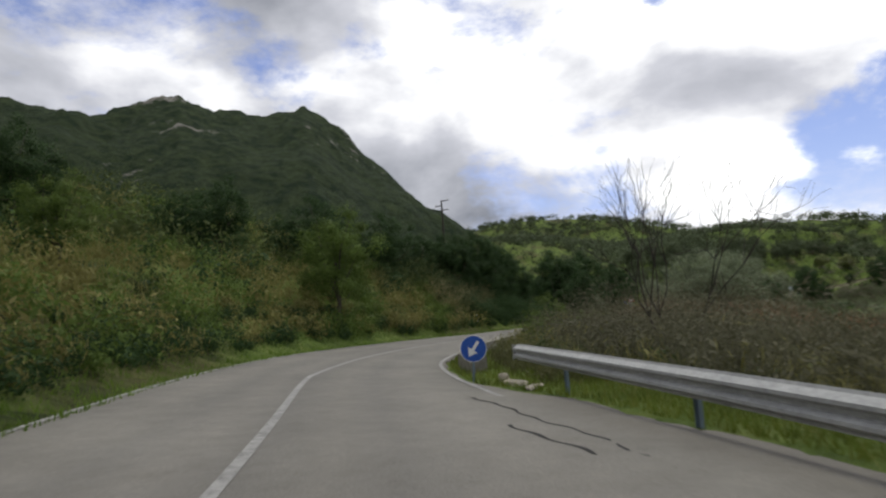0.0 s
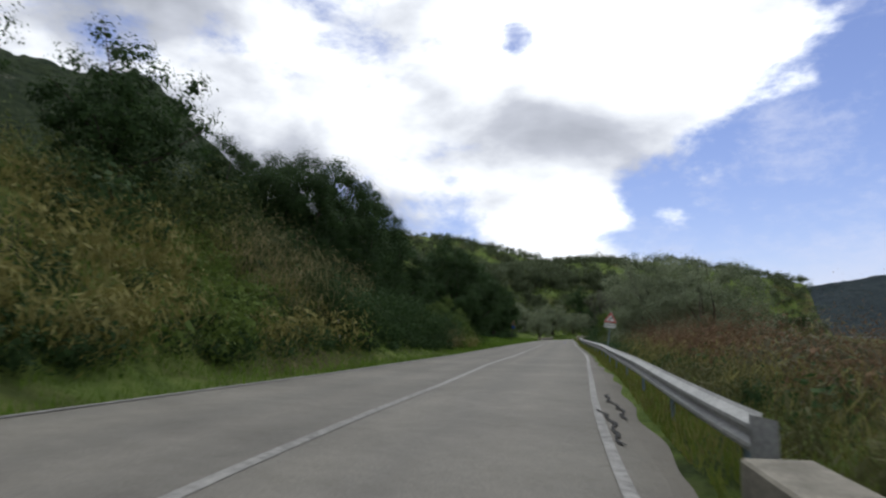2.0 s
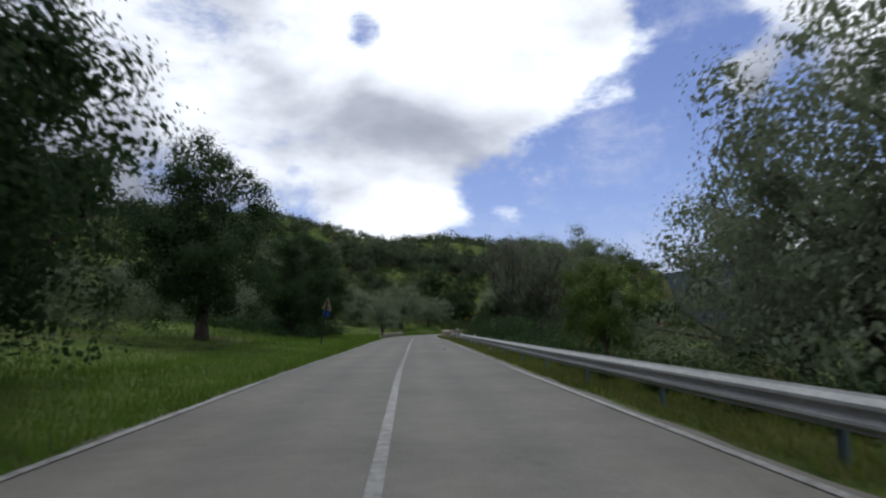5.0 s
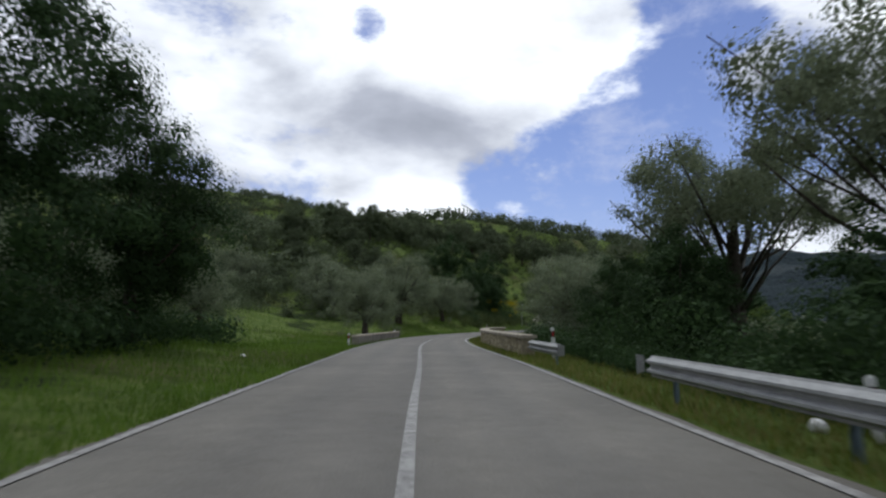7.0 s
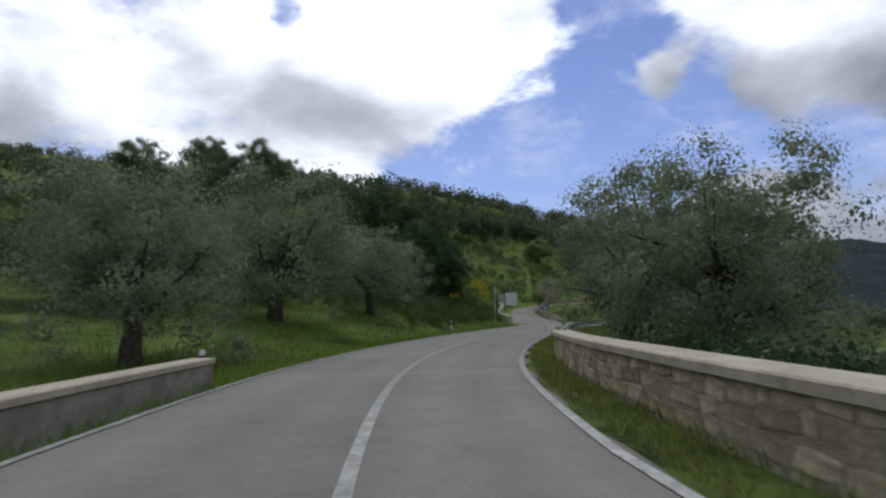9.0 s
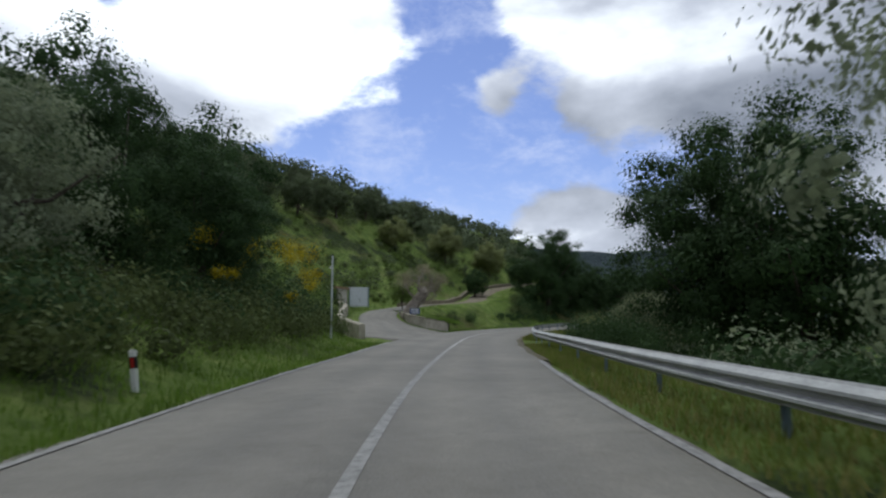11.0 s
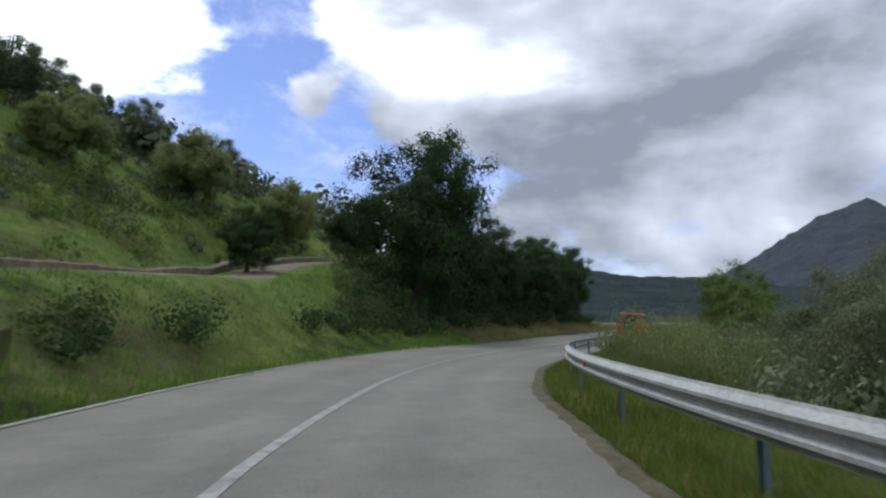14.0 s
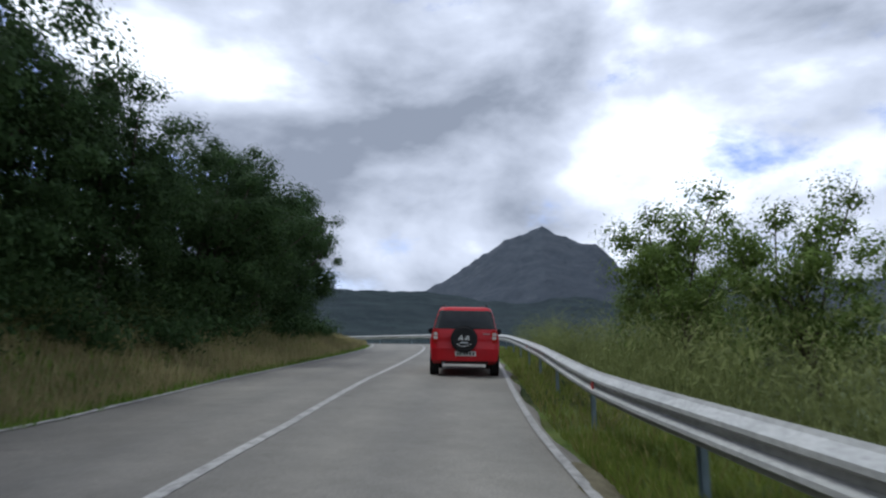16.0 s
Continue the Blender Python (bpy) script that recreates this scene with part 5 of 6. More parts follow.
def planter_bed():
    """The grassy earth held by the curved wall."""
    rim = [(6.2, 231.2, 0.80), (5.3, 229.95, 0.86), (3.4, 229.3, 1.17), (2.45, 230.4, 1.46), (2.65, 233.2, 1.70), (3.6, 236.0, 1.75), (6.2, 237.0, 1.55), (7.4, 234.0, 1.15)]
    verts = [(4.6, 232.6, 1.5)] + rim + [(x, y, z - 0.9) for x, y, z in rim]
    n = len(rim)
    faces = [(0, 1 + (k + 1) % n, 1 + k) for k in range(n)] + [(1 + k, 1 + (k + 1) % n, 1 + n + (k + 1) % n, 1 + n + k) for k in range(n)]
    tagged(mesh_object("planter_bed", verts, faces, GROUND), "grassy earth bed under the old olive", "flower bed")
    p = rng.uniform(size=(5000, 2)) * np.array([4.2, 7.0]) + np.array([2.8, 229.8])
    h = 0.2 * rng.uniform(0.5, 1.5, len(p))
    z = 1.12 + 0.1 * (p[:, 1] - 230) - 0.1 * (p[:, 0] - 3.5)
    root = np.stack([p[:, 0], p[:, 1], z - 0.1], 1)
    side = np.stack([np.full(len(p), 0.014), np.full(len(p), 0.008), np.zeros(len(p))], 1)
    tip = root + np.stack([rng.normal(size=len(p)) * 0.06, rng.normal(size=len(p)) * 0.06, h + 0.1], 1)
    tagged(new("bed_grass", quad_mesh("bed_grass", np.stack([root - side, root + side, tip], 1), GRASS, 3)), "grass and weeds round the old olive trunk", "grass", "", "stuff")


planter_bed()


def gate():
    g = new("metal_gate")
    g.location = (1.0, 241.0, 2.35)
    g.rotation_euler = (0, 0, radians(6))
    tagged(g, "white metal driveway gate beside a small roofed pillar", "gate")
    part("panel", box_bm((1.75, 0.05, 1.85), (0.0, 0, 0.98), 0.012), WHITE_GREY, g)
    for x in (-0.95, 0.95):
        part("gate_post", box_bm((0.09, 0.09, 1.95), (x, 0, 0.95), 0.01), POST_BLUE, g)
    for z in (0.2, 1.0, 1.8):
        part("crossbar", box_bm((1.8, 0.03, 0.05), (0, -0.04, z), 0.008), WHITE_GREY, g)
    p = new("gate_pillar")
    p.location = (-0.75, 240.5, 2.2)
    tagged(p, "plastered gate pillar with a small tiled cap", "pillar")
    part("shaft", box_bm((0.9, 0.7, 2.5), (0, 0, 0.7), 0.03), PLASTER, p)
    bm = bmesh.new()
    low = [bm.verts.new(v) for v in ((-0.7, -0.55, 1.95), (0.7, -0.55, 1.80), (0.7, 0.55, 1.80), (-0.7, 0.55, 1.95))]
    high = [bm.verts.new(v) for v in ((-0.66, -0.5, 2.10), (0.66, -0.5, 1.92), (0.66, 0.5, 1.92), (-0.66, 0.5, 2.10))]
    bm.faces.new(list(reversed(low)))
    bm.faces.new(high)
    for k in range(4):
        bm.faces.new((low[k], low[(k + 1) % 4], high[(k + 1) % 4], high[k]))
    part("cap", bm, TILE, p, "terracotta tile cap")


WHITE_GREY = plain("gate_paint", (0.50, 0.53, 0.54), 0.5)
PLASTER = speckle("old_plaster", (0.38, 0.35, 0.30), (0.55, 0.52, 0.46), 3.0, 0.9, 0.4)
TILE = speckle("roof_tile", (0.22, 0.13, 0.08), (0.36, 0.24, 0.16), 5.0, 0.9, 0.5)
gate()


def branching(stems, length, radius, levels, spread, up, split=(3, 3, 3, 2, 2, 2), shrink=(0.62, 0.85), low=-9.0, wide=99.0):
    """Vertices and faces of a branching tree that starts in stems of (foot, way), and its tips."""
    verts, faces, tips = [], [], []

    def grow(p, way_, long_, thick, depth):
        q = p + way_ * long_
        if depth > 1 and (q.z < low or math.hypot(q.x, q.y) > wide):
            return
        mids = p.lerp(q, 0.5) + Vector(rng.normal(size=3)) * long_ * 0.07
        v, f = tube([p, mids, q], [thick, thick * 0.8, thick * 0.6], 7 if depth < 2 else 4)
        o = len(verts)
        verts.extend(v)
        faces.extend([tuple(o + i for i in face) for face in f])
        if depth == levels:
            tips.append(q)
            return
        for _ in range(split[depth - 1]):
            w = (way_ + Vector(rng.normal(size=3)) * spread + Vector((0, 0, up))).normalized()
            grow(q, w, long_ * rng.uniform(*shrink), thick * 0.58, depth + 1)

    for foot, way_ in stems:
        grow(Vector(foot), Vector(way_).normalized(), length, radius, 1)
    return verts, faces, tips


def old_olive():
    t = new("old_olive_tree")
    t.location = (3.15, 231.8, 1.35)
    t.scale = (0.8, 0.8, 0.8)
    tagged(t, "ancient leaning olive with a thick gnarled trunk and grey twigs", "tree")
    stem = [Vector(v) for v in ((-0.45, 0, -0.6), (-0.25, 0, 0.1), (0.0, 0.05, 0.7), (0.35, 0.03, 1.3), (0.85, 0.0, 1.9), (1.25, -0.05, 2.35), (1.5, 0.05, 2.75), (1.45, 0.0, 3.15))]
    v, f = tube(stem, [1.0, 0.80, 0.62, 0.54, 0.55, 0.58, 0.44, 0.22], 20)
    v = [q + Vector((noise.noise(q * 1.9), noise.noise(q * 1.9 + Vector((9, 0, 0))), 0.5 * noise.noise(q * 2.3))) * 0.34 for q in v]
    mesh_object("trunk", v, f, OLD_BARK, t, smooth=True)
    tips = []
    for foot, way_, long_, thick in (((1.45, 0, 2.5), (1.0, 0.1, 0.12), 1.15, 0.20), ((1.4, 0, 2.7), (0.6, -0.5, 0.7), 0.95, 0.17), ((1.2, 0, 2.6), (-0.3, 0.4, 0.9), 1.0, 0.19),
                                     ((0.6, 0, 1.8), (-0.9, 0.1, 0.75), 1.1, 0.15), ((1.3, 0, 2.8), (0.1, 0.6, 0.9), 1.0, 0.15), ((1.0, 0, 2.3), (-0.6, -0.7, 0.8), 1.05, 0.14),
                                     ((1.45, 0, 2.6), (0.8, 0.6, 0.35), 1.05, 0.15)):
        v, f, more = branching([(foot, way_)], long_, thick, 5, 0.55, 0.05, (3, 3, 2, 2, 2), (0.62, 0.85))
        mesh_object("limb", v, f, OLD_BARK, t)
        tips += more
    haze, out = clump_points(np.array(tips), np.full(len(tips), 0.42), 46)
    crown = new("crown", quad_mesh("crown", leaf_quads(haze, 0.16, 0.12, 0.1), LEAF_GREY))
    crown.parent = t


OLD_BARK = speckle("old_olive_bark", (0.13, 0.11, 0.09), (0.34, 0.30, 0.25), 4.0, 0.95, 0.9, 18.0, distance=0.04)
LEAF_GREY = leaf_material("pruned_olive_twigs", (0.190, 0.172, 0.112), (0.285, 0.258, 0.175), (0.370, 0.340, 0.245), 0.3)
old_olive()


# ---------------------------------------------------------------- signs and posts
def disc_bm(radius, thick, sides=40, y=0.0):
    bm = bmesh.new()
    bmesh.ops.create_cone(bm, cap_ends=True, segments=sides, radius1=radius, radius2=radius, depth=thick)
    bmesh.ops.rotate(bm, matrix=Matrix.Rotation(radians(90), 3, "X"), verts=bm.verts)
    bmesh.ops.translate(bm, vec=(0, y, 0), verts=bm.verts)
    return bm


def plate_bm(pts, thick, y=0.0):
    """A flat plate of an outline in x and z, facing -y."""
    bm = bmesh.new()
    a = [bm.verts.new((x, y, z)) for x, z in pts]
    c = [bm.verts.new((x, y + thick, z)) for x, z in pts]
    bm.faces.new(a)
    bm.faces.new(list(reversed(c)))
    n = len(pts)
    for k in range(n):
        bm.faces.new((a[(k + 1) % n], a[k], c[k], c[(k + 1) % n]))
    bmesh.ops.recalc_face_normals(bm, faces=bm.faces)
    return bm


def post_bm(radius, z0, z1, x=0.0, y=0.0):
    bm = bmesh.new()
    bmesh.ops.create_cone(bm, cap_ends=True, segments=14, radius1=radius, radius2=radius, depth=z1 - z0)
    bmesh.ops.translate(bm, vec=(x, y, (z0 + z1) / 2), verts=bm.verts)
    return bm


def blue_arrow_sign():
    p = road_at(46.6, 3.58)
    g = new("direction_sign")
    g.location = (p.x, p.y, p.z)
    g.rotation_euler = (0, radians(3), radians(31))
    tagged(g, "round blue sign with a white diagonal arrow on a short post", "traffic sign")
    part("post", post_bm(0.03, -0.2, 0.75, 0.0, 0.04), POST_BLUE, g)
    board = part("board", disc_bm(0.31, 0.012), SIGN_BLUE, g)
    board.location = (0, 0, 0.72)
    ring = disc_bm(0.31, 0.004, 40, -0.009)
    part("rim", ring, WHITE, board).location = (0, 0, 0)
    part("field", disc_bm(0.295, 0.004, 40, -0.012), SIGN_BLUE, board)
    arrow = [(0.035, 0.20), (-0.035, 0.20), (-0.035, -0.03), (-0.13, -0.03), (0.0, -0.21), (0.13, -0.03), (0.035, -0.03)]
    c, s = math.cos(radians(-33)), math.sin(radians(-33))
    part("arrow", plate_bm([(x * c - z * s, x * s + z * c) for x, z in arrow], 0.003, -0.018), WHITE, board)


blue_arrow_sign()


def letters(text, size, material, parent, where, turn):
    c = bpy.data.curves.new("lettering", "FONT")
    c.body, c.size, c.extrude, c.align_x, c.align_y = text, size, 0.001, "CENTER", "CENTER"
    c.materials.append(material)
    ob = new("lettering", c)
    ob.parent = parent
    ob.location, ob.rotation_euler = where, turn
    return ob


def triangle(r):
    return [(r * math.sin(radians(a)), r * math.cos(radians(a))) for a in (0, 120, 240)]


def bend_sign():
    g = new("bend_warning_sign")
    z = drop_on(-13.38, 61.8)
    g.location = (-13.38, 61.8, z)
    g.rotation_euler = (0, radians(7), radians(2))
    tagged(g, "red and white triangular double-bend sign with a distance plate", "traffic sign")
    up = 1.92 - z
    part("post", post_bm(0.03, -0.3, up + 0.25, 0, 0.04), POST_BLUE, g)
    board = part("board", plate_bm(triangle(0.40), 0.012, 0.0), WHITE, g)
    board.location = (0, 0, up)
    part("red_border", plate_bm(triangle(0.375), 0.004, -0.006), SIGN_RED, board)
    part("white_field", plate_bm(triangle(0.245), 0.004, -0.011), WHITE, board)
    part("bend_arrow", plate_bm([(-0.075, -0.11), (-0.04, -0.11), (-0.03, 0.0), (0.055, -0.02), (0.075, 0.08), (0.095, 0.08), (0.062, 0.15), (0.02, 0.085), (0.042, 0.08),
                                 (0.03, 0.025), (-0.06, 0.045)], 0.003, -0.016), BLACK, board)
    plate = part("distance_plate", box_bm((0.60, 0.012, 0.22), (0, 0.0, up - 0.36), 0.004), WHITE, g)
    letters("800 m", 0.15, BLACK, plate, (0.0, -0.009, up - 0.36), (radians(90), 0, 0))
    for x in (-0.25, 0.25):
        part("arrow", plate_bm([(x - 0.012, up - 0.44), (x + 0.012, up - 0.44), (x + 0.012, up - 0.33), (x + 0.035, up - 0.33), (x, up - 0.28), (x - 0.035, up - 0.33), (x - 0.012, up - 0.33)],
                               0.002, -0.010), BLACK, plate)


bend_sign()


def sign_back():
    p = road_at(151.5, -5.45)
    z = drop_on(p.x, p.y)
    g = new("warning_sign")
    g.location = (p.x, p.y, z)
    g.rotation_euler = (0, radians(11), radians(-40))
    tagged(g, "triangular warning sign with a tan back on a dark post", "traffic sign")
    part("post", post_bm(0.05, -0.3, 2.75), DARK_STEEL, g)
    board = part("board", plate_bm(triangle(0.54), 0.012, 0.06), SIGN_TAN, g)
    board.location = (0, 0, 2.45)
    part("bracket", box_bm((0.5, 0.03, 0.05), (0, 0.045, 2.3), 0.006), DARK_STEEL, g)
    part("plate", box_bm((0.60, 0.012, 0.38), (0.02, 0.06, 1.95), 0.004), SIGN_BLUE, g)


SIGN_TAN = plain("tan_sign_back", (0.30, 0.22, 0.12), 0.6)
DARK_STEEL = plain("dark_steel", (0.04, 0.04, 0.045), 0.6, 0.4)
sign_back()


def tall_pole():
    g = new("sign_pole")
    z = drop_on(-8.5, 208.0)
    g.location = (-8.5, 208.0, z)
    g.rotation_euler = (0, radians(1.0), radians(-27))
    tagged(g, "thin pale steel pole with a small white reflector", "pole")
    part("post", post_bm(0.035, -0.3, 3.85 - z), WHITE_GREY, g)
    part("reflector", box_bm((0.09, 0.02, 0.09), (-0.06, -0.03, 3.35 - z), 0.006), WHITE, g)
    part("cap", post_bm(0.045, 3.84 - z, 3.88 - z), DARK_STEEL, g)


tall_pole()


def name_board():
    g = new("name_board")
    g.location = (2.98, 230.6, 1.28)
    g.scale = (0.85, 0.85, 0.85)
    g.rotation_euler = (radians(-4), radians(3), radians(-8))
    tagged(g, "dark blue board with white lettering in front of the olive trunk", "sign")
    board = part("board", box_bm((0.98, 0.02, 0.56), (0, 0, 0.62), 0.006), SIGN_NAVY, g)
    for x in (-0.4, 0.4):
        part("stake", post_bm(0.022, -0.4, 0.5, x, 0.025), DARK_STEEL, g)
    for z, w in ((0.79, 0.84), (0.63, 0.66), (0.47, 0.74)):
        x = -w / 2
        while x < w / 2 - 0.04:
            k = rng.uniform(0.05, 0.13)
            part("lettering_bar", box_bm((k, 0.004, 0.075), (x + k / 2, -0.013, z)), WHITE, board)
            x += k + 0.025


SIGN_NAVY = plain("sign_navy", (0.012, 0.035, 0.12), 0.4)
name_board()


def delineator(s, d, label="white roadside marker post with a red reflector", tall=0.9):
    p = road_at(s, d)
    g = new("marker_post")
    g.location = (p.x, p.y, drop_on(p.x, p.y))
    g.rotation_euler = (radians(rng.uniform(-4, 4)), radians(rng.uniform(-4, 4)), radians(heading(s)))
    tagged(g, label, "marker post", "marker posts")
    bm = box_bm((0.12, 0.06, tall + 0.3), (0, 0, tall / 2 - 0.15), 0.02)
    part("shaft", bm, WHITE, g)
    part("band", box_bm((0.125, 0.065, 0.22), (0, 0, tall - 0.2), 0.02), BLACK, g)
    part("reflector", box_bm((0.05, 0.012, 0.15), (0, -0.037, tall - 0.2), 0.004), RED, g)
    return g


delineator(171.6, 4.25, tall=1.0)
for s, d in ((84, -5.0), (158, 4.75), (185.4, -3.9), (199.9, -3.95), (283, -13.2), (230, -4.2)):
    delineator(s, d, tall=0.66)


def utility_pole():
    g = new("utility_pole")
    z = drop_on(-51, 96)
    g.location = (-51, 96, z)
    tagged(g, "dark wooden utility pole with three cross-arms on the hill", "utility pole")
    h = 22.0 - z
    bm = bmesh.new()
    bmesh.ops.create_cone(bm, cap_ends=True, segments=12, radius1=0.24, radius2=0.13, depth=h + 1)
    bmesh.ops.translate(bm, vec=(0, 0, h / 2 - 0.5), verts=bm.verts)
    part("pole", bm, DARK_WOOD, g)
    for z, x in ((h - 0.15, 0.65), (h - 0.95, -0.65), (h - 1.75, 0.65)):
        part("cross_arm", box_bm((1.3, 0.14, 0.14), (x, 0, z), 0.01), DARK_WOOD, g)
        part("insulator", post_bm(0.06, z + 0.07, z + 0.28, x * 1.9), WHITE, g)


DARK_WOOD = speckle("dark_wood", (0.03, 0.025, 0.02), (0.07, 0.06, 0.05), 8.0, 0.9, 0.5)
utility_pole()


def bare_tree(x, y, scale, height):
    t = new("bare_tree")
    t.location = (x, y, drop_on(x, y))
    t.scale = (scale, scale, height)
    tagged(t, "leafless grey tree with fine upright twigs and few buds", "tree")
    stems = [((0, 0, -0.3), (0.45 * math.cos(a), 0.45 * math.sin(a), 1)) for a in (0, 2.1, 4.2)]
    verts, faces, tips = branching(stems, 1.9, 0.042, 5, 0.38, 0.22)
    mesh_object("trunk", verts, faces, GREY_BARK, t)
    pts = np.array(tips)
    pts = pts[rng.uniform(size=len(pts)) < 0.5]
    buds_ob = new("bud_leaves", quad_mesh("bud_leaves", leaf_quads(pts, 0.035, 0.6), LEAF_BROWN))
    buds_ob.parent = t


def twiggy_tree(s, d, top, turn):
    """An old olive that has lost most of its leaves."""
    p = road_at(s, d)
    foot = drop_on(p.x, p.y)
    t = new("twiggy_olive_tree")
    t.location = (p.x, p.y, foot - 0.1)
    t.rotation_euler = (0, 0, radians(turn))
    tagged(t, "old olive with purplish-grey bare twigs and sparse leaf tufts", "tree")
    stems = [((0.2 * math.cos(a), 0.2 * math.sin(a), -0.3), (0.62 * math.cos(a), 0.62 * math.sin(a), 1)) for a in (0.3, 1.6, 2.7, 3.9, 5.2)]
    verts, faces, tips = branching(stems, 1.8, 0.085, 6, 0.44, 0.16, (3, 3, 3, 2, 2, 2), (0.64, 0.84), 1.0, 3.5)
    tips = np.array(tips)
    k = (top - foot) / float(np.percentile(tips[:, 2], 99))
    t.scale = (1.0, 1.0, k)
    mesh_object("trunk", verts, faces, GREY_BARK, t)
    haze, out = clump_points(tips, np.full(len(tips), 0.46), 30)
    twigs = new("twig_mass", quad_mesh("twig_mass", leaf_quads(haze, 0.17, 0.07, 0.5), LEAF_TWIG))
    twigs.parent = t
    tufts = tips[(rng.uniform(size=len(tips)) < 0.45) | (tips[:, 2] > np.percentile(tips[:, 2], 88))]
    leaves, out = clump_points(tufts, np.full(len(tufts), 0.30), 42)
    crown = new("crown", quad_mesh("crown", leaf_quads(leaves, 0.085, 0.34, 0.2, out), LEAF_OLIVE))
    crown.parent = t


GREY_BARK = speckle("grey_twigs", (0.030, 0.025, 0.023), (0.075, 0.064, 0.056), 8.0, 0.95, 0.4)
LEAF_TWIG = leaf_material("purple_grey_twigs", (0.055, 0.045, 0.046), (0.085, 0.070, 0.070), (0.125, 0.106, 0.102), 0.1)
bare_tree(-2.9, 18.5, 1.1, 1.15)
twiggy_tree(154.6, 8.0, 7.0, 20)


# ---------------------------------------------------------------- the red car
def paint_red():
    m = Mat("red_car_paint", 0.42, 0.0, 0.25)
    m.b.inputs["Coat Weight"].default_value = 0.15
    m.colour(m.ramp(m.noise(3.0, 4.0), [(0.3, (0.36, 0.006, 0.012)), (0.7, (0.42, 0.008, 0.014))]))
    return m.m


def glass_dark():
    m = Mat("tinted_glass", 0.1, 0.0, 0.3)
    m.colour(m.ramp(m.noise(2.0), [(0.3, (0.010, 0.012, 0.013)), (0.7, (0.022, 0.025, 0.026))]))
    return m.m


CAR_RED, CAR_GLASS = paint_red(), glass_dark()
RUBBER = plain("black_rubber", (0.014, 0.014, 0.015), 0.75, 0, 0.3)
RIM = plain("alloy_rim", (0.32, 0.33, 0.34), 0.35, 0.7)
TAIL = plain("tail_light_red", (0.40, 0.012, 0.010), 0.15)
CLEAR = plain("clear_lamp", (0.62, 0.56, 0.52), 0.15)
PLATE = plain("number_plate", (0.62, 0.62, 0.60), 0.4)

CZ = (0.30, 0.42, 0.60, 0.72, 0.80, 0.92, 0.99, 1.04, 1.10, 1.35, 1.58, 1.66, 1.70)
C_FRONT = (3.92, 4.04, 4.05, 4.03, 3.98, 3.78, 3.10, 2.96, 2.86, 2.45, 2.05, 1.92, 1.70)
C_REAR = (0.14, 0.02, 0.00, 0.02, 0.06, 0.06, 0.07, 0.08, 0.10, 0.20, 0.31, 0.36, 0.55)
C_HALF = (0.76, 0.82, 0.845, 0.85, 0.848, 0.84, 0.825, 0.812, 0.795, 0.735, 0.675, 0.635, 0.54)


def car_outline(z, out=0.0):
    """Rear end, front end and half width of the body at a height."""
    return float(np.interp(z, CZ, C_REAR)) - out, float(np.interp(z, CZ, C_FRONT)) + out, float(np.interp(z, CZ, C_HALF)) + out


def car_ring(z, out=0.0, sides=8):
    r, f, h = car_outline(z, out)
    c = 0.22 if z < 1.05 else 0.16
    pts = []
    for cx, cy, a0 in ((h - c, r + c, -90), (h - c, f - c, 0), (-h + c, f - c, 90), (-h + c, r + c, 180)):
        for k in range(sides):
            a = radians(a0 + 90 * k / (sides - 1))
            pts.append((cx + c * math.cos(a), cy + c * math.sin(a), z))
    return pts


